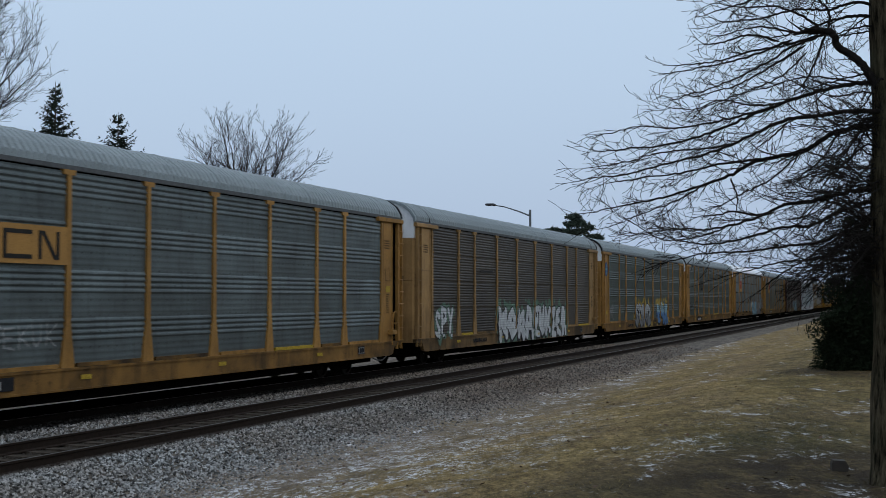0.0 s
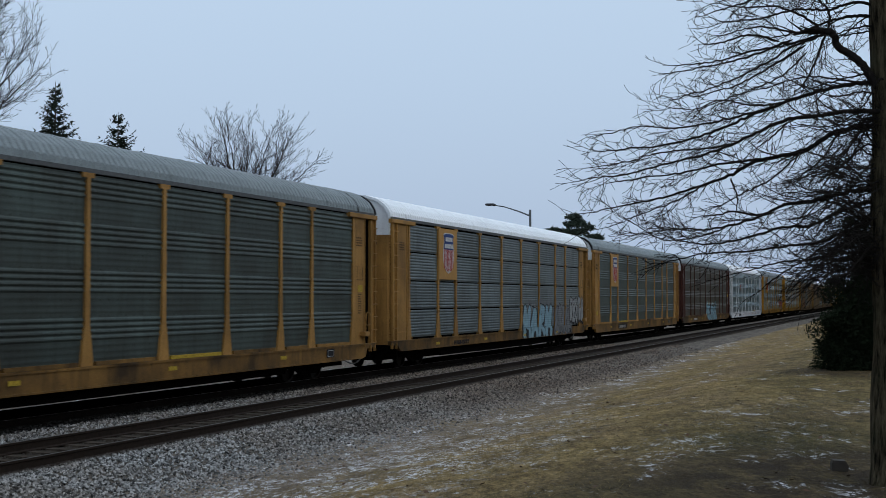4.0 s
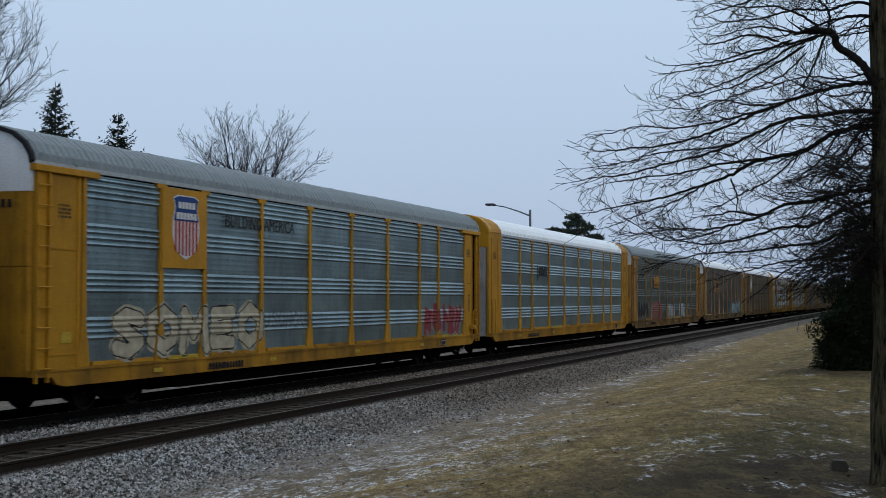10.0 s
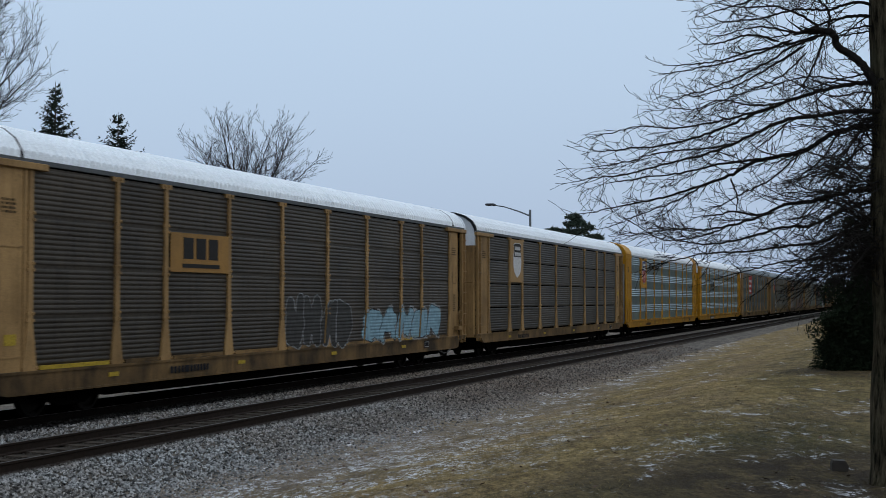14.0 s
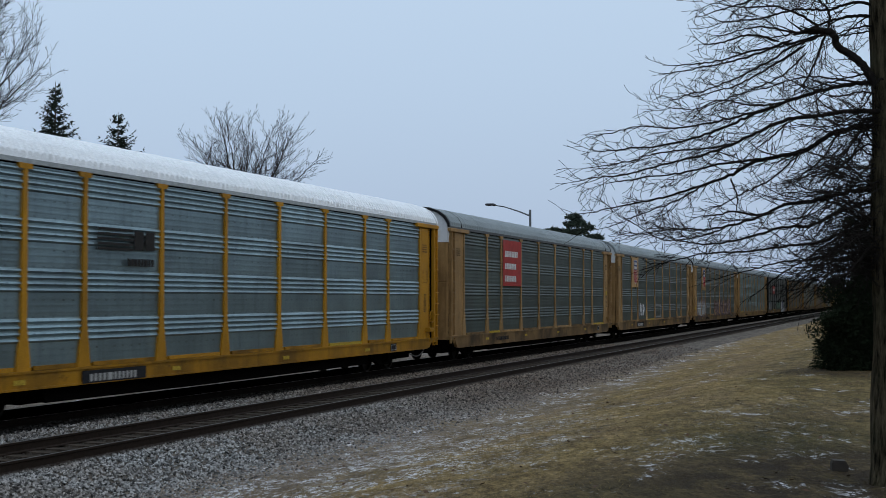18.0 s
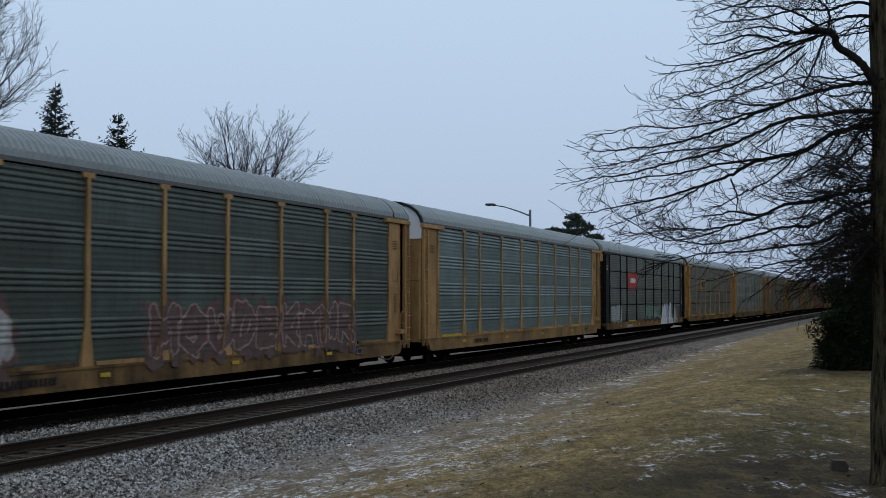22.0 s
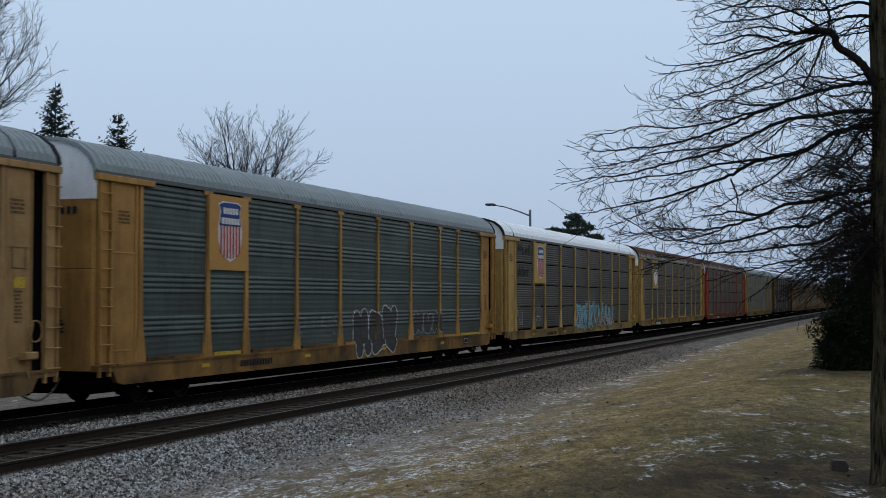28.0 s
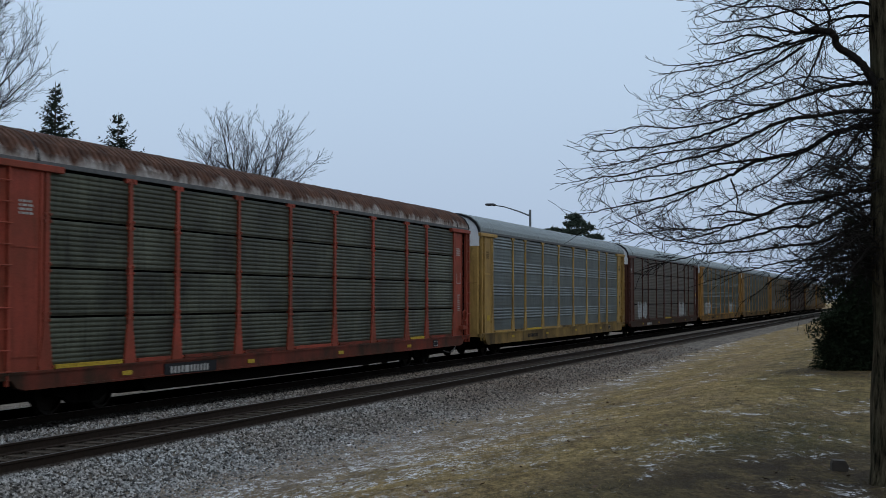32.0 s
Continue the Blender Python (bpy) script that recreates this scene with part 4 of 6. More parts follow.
            part("stencil", M["small"], ink, d, "small stencilled lines", pose(-0.012, -0.6, 1.7, 0, 0, -90))
            if k % 2:
                part("vent_slot", M["slot"], LETTER_DARK, d, "black slot")
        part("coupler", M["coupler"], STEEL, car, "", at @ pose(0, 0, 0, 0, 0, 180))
        part("air_hose", M["hose"], HOSE, car, "grey rubber air hose", at)
        truck = new("truck")
        truck.parent = car
        truck.matrix_basis = Matrix.Translation((end * 9.95, 0, RAIL))
        for side in (-1, 1):
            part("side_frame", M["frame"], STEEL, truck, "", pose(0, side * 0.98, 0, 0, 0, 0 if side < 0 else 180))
            w = part("wheelset", M["wheelset"], WHEEL, truck, "", (side * 0.89, 0, 0.457))
            WHEELS.append((w, side * 0.89))
    TRAIN.append((car, HEAD + PITCH * k + drift + HALF))
    return car


# ---------------------------------------------------------------- signs and paint on the cars
def flat_part(name, car, colour, x0, x1, z0, z1, out=0.05, label="", over=None):
    """A flat sign on the near side; x counted from the leading end."""
    me = Shape().box(x0 - HALF, x1 - HALF, -out - 0.008, -out, z0, z1).mesh(name)
    return part(name, me, colour, over or car, label, (0, -W, 0) if over is None else None)


def shape_part(name, parent, colour, ring, out, label):
    """A flat outline, ring of (x from the leading end, z)."""
    me = Shape().prism_y([(x - HALF, z) for x, z in ring], -out - 0.006, -out).mesh(name)
    return part(name, me, colour, parent, label)


def shield_ring(x0, x1, z0, z1, top, bottom):
    """The part of a heater-shaped shield between two heights (0 at the foot, 1 at the head)."""
    def half(q):
        return float(np.interp(q, (0, 0.025, 0.09, 0.2, 0.36, 0.5, 0.62, 0.74, 0.83, 0.9, 0.955, 1.0), (0.02, 0.2, 0.55, 0.84, 0.98, 1.0, 0.96, 0.86, 0.83, 0.88, 0.98, 0.6)))
    mid, w = (x0 + x1) / 2, (x1 - x0) / 2
    qs = [bottom + (top - bottom) * i / 20 for i in range(21)]
    ring = [(mid + w * half(q), z0 + (z1 - z0) * q) for q in qs]
    return ring + [(mid - w * half(q), z0 + (z1 - z0) * q) for q in qs[::-1]]


SIGN_BLUE = plain("sign_blue", (0.015, 0.04, 0.15), 0.5)
SIGN_RED = plain("sign_red", (0.3, 0.035, 0.03), 0.55, 0, 3.0, 0.2)
SIGN_WHITE = plain("sign_white", (0.5, 0.5, 0.5), 0.6)
SIGN_BLACK = plain("sign_black", (0.02, 0.018, 0.016), 0.6)


def shield(car, colour, striped=True):
    board = flat_part("sign_board", car, painted("sign_board_paint", colour, amount=0.2), 4.5, 6.44, 3.08, 4.86, 0.055, "sign board with a shield emblem")
    x0, x1, z0, z1 = 4.9, 6.08, 3.28, 4.72
    shape_part("emblem_ground", board, SIGN_WHITE, shield_ring(x0, x1, z0, z1, 1, 0), 0.066, "white shield shape")
    shape_part("emblem_head", board, SIGN_BLUE if striped else SIGN_BLACK, shield_ring(x0 + 0.04, x1 - 0.04, z0 + 0.03, z1 - 0.03, 1, 0.6), 0.074, "dark blue head of the shield")
    for row in range(2):
        for i in range(5 + row):
            w = 0.115
            x = 5.49 + (i - (4 + row) / 2) * 0.15
            flat_part("emblem_bar", car, SIGN_WHITE, x - w / 2, x + w / 2, 4.42 - row * 0.24, 4.57 - row * 0.24, 0.082, "", board)
    if striped:
        for i in range(7):
            x = 5.49 + (i - 3) * 0.15
            drop = 0.02 + 0.028 * (i - 3) ** 2 * 0.35 + (0.03 if abs(i - 3) == 3 else 0)
            flat_part("emblem_stripe", car, SIGN_RED, x - 0.037, x + 0.037, z0 + 0.06 + drop, z0 + 0.86, 0.074, "red stripe", board)


def bars(car, colour, x, z, height, letters, label, out=0.052, width=0.62, gap=0.2, over=None):
    """A row of plain bars in the place of a brand's letters."""
    for i in range(letters):
        x0 = x + i * height * (width + gap)
        flat_part("emblem_bar", car, colour, x0, x0 + height * width, z, z + height, out, label, over)


def lettering(car, text, x, z, size, colour, label):
    c = bpy.data.curves.new("lettering", "FONT")
    c.body, c.size, c.extrude = text, size, 0.004
    tmp = bpy.data.objects.new("lettering_shape", c)
    scene.collection.objects.link(tmp)
    me = bpy.data.meshes.new_from_object(tmp.evaluated_get(bpy.context.evaluated_depsgraph_get()))
    bpy.data.objects.remove(tmp)
    me.materials.clear()
    me.materials.append(None)
    part("lettering", me, colour, car, label, pose(x - HALF, -W - 0.045, z, 90, 0, 0))


# strokes of the sprayed capitals, in a unit box
GLYPHS = {"S": [[(0.9, 0.85), (0.45, 1.0), (0.1, 0.78), (0.5, 0.52), (0.9, 0.26), (0.5, 0.0), (0.1, 0.14)]],
          "O": [[(0.5, 1.0), (0.08, 0.72), (0.1, 0.25), (0.5, 0.0), (0.9, 0.25), (0.92, 0.72), (0.5, 1.0)]],
          "M": [[(0.05, 0.0), (0.12, 1.0), (0.5, 0.4), (0.88, 1.0), (0.95, 0.0)]],
          "E": [[(0.9, 1.0), (0.1, 0.95), (0.1, 0.05), (0.9, 0.0)], [(0.1, 0.5), (0.75, 0.52)]],
          "P": [[(0.12, 0.0), (0.12, 1.0), (0.8, 0.92), (0.85, 0.6), (0.15, 0.45)]],
          "Y": [[(0.08, 1.0), (0.5, 0.5), (0.92, 1.0)], [(0.5, 0.5), (0.4, 0.0)]],
          "A": [[(0.05, 0.0), (0.4, 1.0), (0.62, 0.97), (0.95, 0.0)], [(0.25, 0.38), (0.8, 0.38)]],
          "R": [[(0.1, 0.0), (0.14, 1.0), (0.85, 0.9), (0.8, 0.58), (0.2, 0.48), (0.95, 0.0)]],
          "N": [[(0.08, 0.0), (0.12, 1.0), (0.85, 0.05), (0.92, 1.0)]],
          "K": [[(0.12, 0.0), (0.14, 1.0)], [(0.9, 1.0), (0.2, 0.48), (0.95, 0.0)]],
          "U": [[(0.1, 1.0), (0.14, 0.2), (0.5, 0.0), (0.86, 0.2), (0.9, 1.0)]],
          "D": [[(0.12, 0.0), (0.12, 1.0), (0.75, 0.85), (0.92, 0.5), (0.75, 0.12), (0.12, 0.0)]],
          "Z": [[(0.08, 0.95), (0.92, 1.0), (0.1, 0.05), (0.95, 0.0)]],
          "L": [[(0.14, 1.0), (0.1, 0.05), (0.92, 0.0)]],
          "I": [[(0.5, 0.0), (0.45, 1.0)]],
          "*": [[(0.5, 1.0), (0.3, 0.5), (0.85, 0.8), (0.1, 0.8), (0.7, 0.5), (0.5, 1.0)]]}


def surface_out(x, z, kind):
    """How far the near side stands out at a place (x from the leading end): sill, door track, post, end plate or sheet."""
    if z < SILL1 + 0.004:
        return 0.092
    if z < SILL1 + 0.09:
        return 0.07
    if x < 2.0 or x > BODY - 2.0:
        return 0.055
    half = 0.095 if z > SILL1 + 0.85 else 0.23 - 0.16 * (z - SILL1)
    if any(abs(x - HALF - e) < half for e in EDGES[1:-1]):
        return 0.064
    return offset_at(z, kind) + 0.006


def letter_field(text, x0, x1, z0, z1, gx, gz, rng, room, lean=0.0):
    """Distance of every place to the strokes of the letters, and the letter that is nearest."""
    n, shake = len(text), 0.2 if text in ("SOMEO", "MARM", "SPY") else 1.0
    step_x, h = (x1 - x0) / n, z1 - z0
    dist, owner = np.full(gx.shape, 9.0), np.zeros(gx.shape, int)
    for i, letter in enumerate(text):
        cx, lift, tall = x0 + (i + 0.5) * step_x, rng.uniform(-0.04, 0.04) * h, rng.uniform(0.9, 1.06)
        near = np.full(gx.shape, 9.0)
        extra = [] if text in ("SOMEO", "MARM", "SPY") or room < 0.1 else [[tuple(rng.random(2) * (1.1, 0.5)), tuple(rng.random(2) * (1.1, 0.5) + (0, 0.5))] for _ in range(2)]
        for line in GLYPHS[letter] + extra:
            ends = [(cx + (px - 0.5) * (step_x - 1.3 * room) + lean * (pz - 0.5) * h + rng.uniform(-0.07, 0.07) * h * shake,
                     z0 + room + lift + pz * tall * (h - 2 * room) + rng.uniform(-0.05, 0.05) * h * shake) for px, pz in line]
            for (ax, az), (bx, bz) in zip(ends, ends[1:]):
                ux, uz = bx - ax, bz - az
                q = np.clip(((gx - ax) * ux + (gz - az) * uz) / (ux * ux + uz * uz + 1e-9), 0, 1)
                near = np.minimum(near, np.hypot(gx - ax - q * ux, gz - az - q * uz))
        owner = np.where(near < dist, i, owner)
        dist = np.minimum(dist, near)
    return dist, owner


def spray_coat(car, kind, xs, zs, cell, mask, colour, label):
    """One colour of paint, laid over whatever stands out at each place."""
    v, f = [], []
    for j in range(len(zs)):
        row, i = mask[:, j], 0
        while i < len(xs):
            if not row[i]:
                i += 1
                continue
            out, e = surface_out(xs[i] + cell / 2, zs[j] + cell / 2, kind), i + 1
            while e < len(xs) and row[e] and abs(surface_out(xs[e] + cell / 2, zs[j] + cell / 2, kind) - out) < 1e-6:
                e += 1
            on_sheet = abs(out - offset_at(zs[j] + cell / 2, kind) - 0.006) < 1e-6
            oa, ob = (offset_at(zs[j], kind) + 0.006, offset_at(zs[j] + cell, kind) + 0.006) if on_sheet else (out, out)
            q = len(v)
            v += [(xs[i] - HALF, -oa, zs[j]), (xs[e - 1] + cell - HALF, -oa, zs[j]), (xs[e - 1] + cell - HALF, -ob, zs[j] + cell), (xs[i] - HALF, -ob, zs[j] + cell)]
            f.append((q, q + 1, q + 2, q + 3))
            i = e
    tagged(part("graffiti", mesh_from("graffiti", v, f), colour, car, label, (0, -W + 0.01, 0)), kind="stuff")


def sprayed_panel(car, kind, ring, colour, label):
    """A sprayed field with straight edges; ring of (x from the leading end, z)."""
    cell = 0.024
    x0, x1, z0, z1 = min(p[0] for p in ring), max(p[0] for p in ring), min(p[1] for p in ring), max(p[1] for p in ring)
    xs, zs = np.arange(x0, x1, cell), np.arange(z0, z1, cell)
    gx, gz = np.meshgrid(xs + cell / 2, zs + cell / 2, indexing="ij")
    inside = np.zeros(gx.shape, bool)
    for (ax, az), (bx, bz) in zip(ring, ring[1:] + ring[:1]):
        if az != bz:
            inside ^= ((az > gz) != (bz > gz)) & (gx < (bx - ax) * (gz - az) / (bz - az) + ax)
    spray_coat(car, kind, xs, zs, cell, inside, colour, label)


def graffiti(car, kind, x0, x1, z0, z1, layers, seed, text, bold=0.15, line=0.04, lean=0.0, shadow=0.0, mist=0.0, split=0.5, label=""):
    """Sprayed letters over sheets, posts and sill; layers: materials for fill, lower fill, outline, shadow and mist (None leaves one out)."""
    rng = np.random.default_rng(seed)
    pad, cell = 0.3 if mist or shadow else 0.1, 0.024
    nx, nz = int((x1 - x0 + 2 * pad) / cell) + 1, int((z1 - z0 + 2 * pad) / cell) + 1
    xs, zs = x0 - pad + np.arange(nx) * cell, z0 - pad + np.arange(nz) * cell
    gx, gz = np.meshgrid(xs + cell / 2, zs + cell / 2, indexing="ij")
    room = bold + 0.03
    dist, owner = letter_field(text, x0, x1, z0, z1, gx, gz, rng, room, lean)
    ragged = np.array([[noise.noise((px * 2.2, pz * 3.0, seed * 1.7)) for pz in zs] for px in xs])
    dist = dist + ragged * 0.02
    face = dist < bold
    seam = np.zeros_like(face)
    seam[1:] |= owner[1:] != owner[:-1]
    seam[:, 1:] |= owner[:, 1:] != owner[:, :-1]
    edge = ((dist >= bold) & (dist < bold + line)) | (seam & face)
    face &= ~edge
    low = face & (gz + ragged * 0.25 < z0 + split * (z1 - z0))
    drop = np.zeros_like(face)
    if shadow:
        k = max(1, int(shadow / cell))
        for j in range(1, k + 1):
            drop[:-j, :-j] |= (dist < bold + line)[j:, j:]
    haze = dist < bold + line + mist * np.clip(0.55 + 2.4 * ragged, 0.0, 1.5)
    taken = np.zeros_like(face)
    fill, lower, outline, shade, cloud = layers
    for colour, mask in ((lower, low if lower else face & False), (fill, face), (outline, edge), (shade, drop), (cloud, haze if mist else face & False)):
        mask = mask & ~taken & (gz > (SHALLOW if kind == "fine" else SILL0) + 0.02)
        taken |= mask
        if colour is None or not mask.any():
            continue
        spray_coat(car, kind, xs, zs, cell, mask, colour, label)


SPRAY = {name: plain("spray_" + name, c, 0.7, 0, 4.0, 0.3) for name, c in dict(
    white=(0.4, 0.42, 0.43), pale=(0.24, 0.25, 0.25), sky=(0.18, 0.29, 0.34), blue=(0.065, 0.14, 0.27), cream=(0.33, 0.3, 0.22), red=(0.2, 0.035, 0.04), pink=(0.23, 0.155, 0.145),
    green=(0.1, 0.16, 0.12), dark=(0.015, 0.015, 0.016), yellow=(0.28, 0.2, 0.05), grey=(0.13, 0.135, 0.14), lilac=(0.2, 0.2, 0.33), plum=(0.085, 0.058, 0.055), teal=(0.15, 0.28, 0.3), soot=(0.045, 0.043, 0.04),
    faded=(0.16, 0.07, 0.065)).items()}


def decorate(cars):
    def spray(k, x0, x1, z0, z1, text, fill, outline=None, bold=0.15, label="white sprayed graffiti", lower=None, shade=None, cloud=None, shadow=0.0, mist=0.0, line=0.04, lean=0.0, split=0.5):
        layers = tuple(SPRAY[c] if c else None for c in (fill, lower, outline, shade, cloud))
        graffiti(cars[k], CARS[k][3], x0, x1, z0, z1, layers, 31 * k + int(x0 * 7), text, bold, line, lean, shadow, mist, split, label)

    band = flat_part("sign_board", cars[0], painted("sign_board_paint", YELLOW, amount=0.25), 6.5, 9.2, 3.05, 3.78, 0.05, "yellow emblem band")
    for x0, x1, z0, z1 in ((7.35, 8.1, 3.6, 3.68), (7.35, 8.1, 3.14, 3.22), (7.27, 7.36, 3.14, 3.68), (8.3, 8.39, 3.14, 3.68), (8.85, 8.94, 3.14, 3.68)):
        flat_part("emblem_bar", cars[0], SIGN_BLACK, x0, x1, z0, z1, 0.06, "", band)
    shape_part("emblem_bar", band, SIGN_BLACK, [(8.36, 3.68), (8.48, 3.68), (8.9, 3.14), (8.78, 3.14)], 0.061, "")
    spray(0, 6.9, 9.0, 1.45, 1.98, "NEKUK", "pale", None, 0.022, "thin pale sprayed tag", line=0.0)
    spray(1, 1.9, 4.0, 1.0, 2.1, "SPY", "white", "dark", 0.1, "white graffiti letters", cloud="green", mist=0.14)
    spray(1, 9.4, 14.6, 0.62, 2.1, "NOKA", "white", "dark", 0.19, "large white graffiti letters with black edges", shade="dark", shadow=0.12, cloud="green", mist=0.24, line=0.05, lean=0.12)
    spray(1, 14.7, 20.4, 0.66, 2.08, "EUNZEA", "white", "dark", 0.14, "white graffiti letters with black edges", shade="dark", shadow=0.1, cloud="green", mist=0.24, line=0.05, lean=0.12)
    flat_part("dark_stripe", cars[1], SIGN_BLACK, 7.0, 8.6, 3.42, 3.5, 0.05, "faded black stripe")
    badge = shape_part("badge", cars[2], SIGN_BLUE, [(0.98 + 0.38 * math.cos(i * 0.3142), 4.0 + 0.38 * math.sin(i * 0.3142)) for i in range(20)], W + 0.03, "round blue badge with a white cross")
    flat_part("badge_cross", cars[2], SPRAY["teal"], 0.74, 1.22, 3.95, 4.05, W + 0.037, "", badge)
    flat_part("badge_cross", cars[2], SPRAY["teal"], 0.93, 1.03, 3.72, 4.28, W + 0.038, "", badge)
    spray(2, 1.95, 3.1, 1.25, 2.05, "NUE", "pale", None, 0.025, "thin pale sprayed tag", line=0.0)
    spray(2, 9.0, 14.2, 0.68, 2.15, "SUND", "pale", "dark", 0.17, "grey graffiti letters with a yellow halo", lower="grey", cloud="yellow", mist=0.38, line=0.05, lean=0.18, shade="dark", shadow=0.1)
    spray(2, 16.4, 20.3, 0.66, 2.15, "U*KN", "sky", "dark", 0.16, "blue graffiti letters with a yellow halo", lower="blue", cloud="yellow", mist=0.4, line=0.045, shade="dark", shadow=0.14, split=0.55)
    for k in (3, 6):
        for i in range(4):
            flat_part("dark_stripe", cars[k], SIGN_BLACK, 6.75, 8.9 - 0.15 * i, 3.76 - i * 0.13, 3.81 - i * 0.13, 0.052, "faded black stripes")
        bars(cars[k], SIGN_BLACK, 7.5, 3.08, 0.18, 6, "faded black lettering bars")
    spray(3, 2.2, 7.0, 1.5, 2.2, "NKAZU", "dark", None, 0.03, "dark sprayed scrawl", line=0.0)
    shield(cars[4], YELLOW)
    spray(4, 15.3, 20.1, 0.64, 2.12, "MARM", "sky", "dark", 0.2, "large light-blue graffiti letters", shade="dark", shadow=0.26, cloud="grey", mist=0.22, line=0.05, lean=0.2)
    spray(4, 20.5, 23.6, 0.8, 2.1, "ZARN", "grey", "dark", 0.15, "grey graffiti letters", cloud="grey", mist=0.12)
    spray(4, 23.7, 26.2, 1.25, 2.5, "RESNA", "pale", "dark", 0.09, "white and black graffiti on the end plate", shade="dark", shadow=0.1)
    for k, c in ((5, YELLOW), (8, GOLD), (13, GOLD), (16, TAN), (17, TAN), (22, YELLOW), (23, LEMON)):
        shield(cars[k], c)
    shield(cars[12], TAN, False)
    shield(cars[24], LEMON, False)
    spray(6, 12.9, 18.4, 0.66, 1.95, "OENRDE", "sky", "dark", 0.12, "light-blue graffiti letters", cloud="sky", mist=0.2, line=0.045)
    spray(6, 13.5, 16.5, 1.9, 2.3, "NUKEN", "cream", None, 0.022, "thin cream sprayed tag", line=0.0)
    flat_part("badge", cars[7], SIGN_RED, 7.75, 8.2, 3.55, 3.82, 0.052, "small red and orange badge")
    flat_part("badge", cars[7], REFLECT, 7.8, 8.15, 3.3, 3.52, 0.052, "small orange badge")
    flat_part("badge", cars[7], SIGN_RED, 7.8, 8.15, 3.14, 3.26, 0.052, "")
    lettering(cars[8], "BUILDING AMERICA", 7.35, 4.12, 0.42, SIGN_BLACK, "black slogan lettering")
    lettering(cars[13], "BUILDING AMERICA", 7.35, 4.25, 0.42, SIGN_BLACK, "black slogan lettering")
    lettering(cars[23], "We will", 1.95, 4.3, 0.62, SIGN_BLACK, "faded black lettering")
    lettering(cars[23], "deliver", 1.95, 3.38, 0.62, SIGN_BLACK, "faded black lettering")
    spray(8, 2.6, 9.4, 1.14, 2.3, "SOMEO", "cream", "dark", 0.15, "cream graffiti letters", line=0.035, cloud="cream", mist=0.05)
    spray(8, 9.4, 12.4, 1.62, 2.08, "USONOUN", "grey", None, 0.022, "thin grey sprayed tag", line=0.0)
    spray(8, 21.2, 25.3, 1.14, 2.2, "ROIRY", "red", "pale", 0.12, "red graffiti letters with a white edge", line=0.03)
    for x in (7.2, 8.95):
        flat_part("emblem_bar", cars[9], SIGN_BLACK, x, x + 0.06, 3.2, 3.9, 0.05, "black bracket emblem")
    bars(cars[9], SIGN_BLACK, 7.5, 3.4, 0.42, 4, "black emblem bars", 0.052, 0.62, 0.2)
    bars(cars[10], plain("gold_sign_paint", (0.36, 0.17, 0.035)), 7.15, 3.32, 0.5, 3, "gold emblem bars", 0.052, 0.9, 0.3)
    flat_part("emblem_bar", cars[10], plain("gold_sign_paint", (0.36, 0.17, 0.035)), 7.15, 9.0, 3.12, 3.22, 0.052, "gold underline")
    spray(10, 1.9, 5.4, 1.2, 2.2, "MDUA", "dark", "grey", 0.18, "black graffiti letters", line=0.03)
    spray(10, 6.8, 10.2, 1.15, 2.1, "MAER", "faded", "red", 0.17, "faded red graffiti letters", line=0.03, cloud="faded", mist=0.15)
    spray(10, 12.8, 15.2, 1.1, 2.05, "SUN", "pale", "green", 0.14, "pale graffiti letters", line=0.04)
    spray(10, 17.2, 19.8, 1.1, 2.1, "NIU", "pale", "sky", 0.13, "pale blue graffiti letters")
    for k, c in ((11, YELLOW), (20, TAN)):
        sign = flat_part("sign_board", cars[k], painted("sign_board_paint", scaled(c, 0.85), amount=0.3), 6.55, 9.2, 3.0, 3.88, 0.05, "tan sign with dark emblem bars")
        bars(cars[k], SIGN_BLACK, 7.1, 3.3, 0.48, 3, "", 0.06, 0.9, 0.28, sign)
        flat_part("emblem_bar", cars[k], SIGN_BLACK, 7.05, 8.75, 3.1, 3.19, 0.06, "", sign)
    spray(11, 12.4, 16.8, 1.02, 2.45, "UMAD", "soot", "pale", 0.24, "black graffiti letters with a white edge", line=0.03, split=0.5)
    spray(11, 17.6, 24.6, 1.06, 2.15, "SANER", "sky", "dark", 0.18, "light-blue angular graffiti letters", line=0.03, lean=0.3, cloud="pale", mist=0.05)
    for i in range(5):
        flat_part("dark_stripe", cars[14], SIGN_BLACK, 6.8, 8.1, 3.8 - i * 0.1, 3.85 - i * 0.1, 0.052, "black stripe emblem")
    bars(cars[14], SIGN_BLACK, 8.15, 3.42, 0.4, 2, "black emblem bars", 0.052, 0.9, 0.2)
    bars(cars[14], SIGN_BLACK, 7.9, 3.08, 0.16, 8, "black emblem bars")
    red = flat_part("sign_board", cars[15], SIGN_RED, 6.55, 9.2, 2.92, 4.78, 0.05, "red sign with three rows of white bars")
    for i, n in enumerate((8, 7, 7)):
        bars(cars[15], SIGN_WHITE, 6.8, 4.1 - i * 0.5, 0.24, n, "", 0.06, 0.72, 0.26, red)
    spray(16, 7.0, 8.6, 1.35, 2.2, "AI", "white", None, 0.12, "small white graffiti")
    for x0, x1, z0, z1 in ((12.3, 14.2, 1.95, 2.03), (12.3, 14.2, 1.2, 1.28), (12.3, 12.4, 1.28, 1.95), (14.1, 14.2, 1.28, 1.95)):
        flat_part("graffiti", cars[16], SPRAY["pale"], x0, x1, z0, z1, 0.045, "white sprayed box")
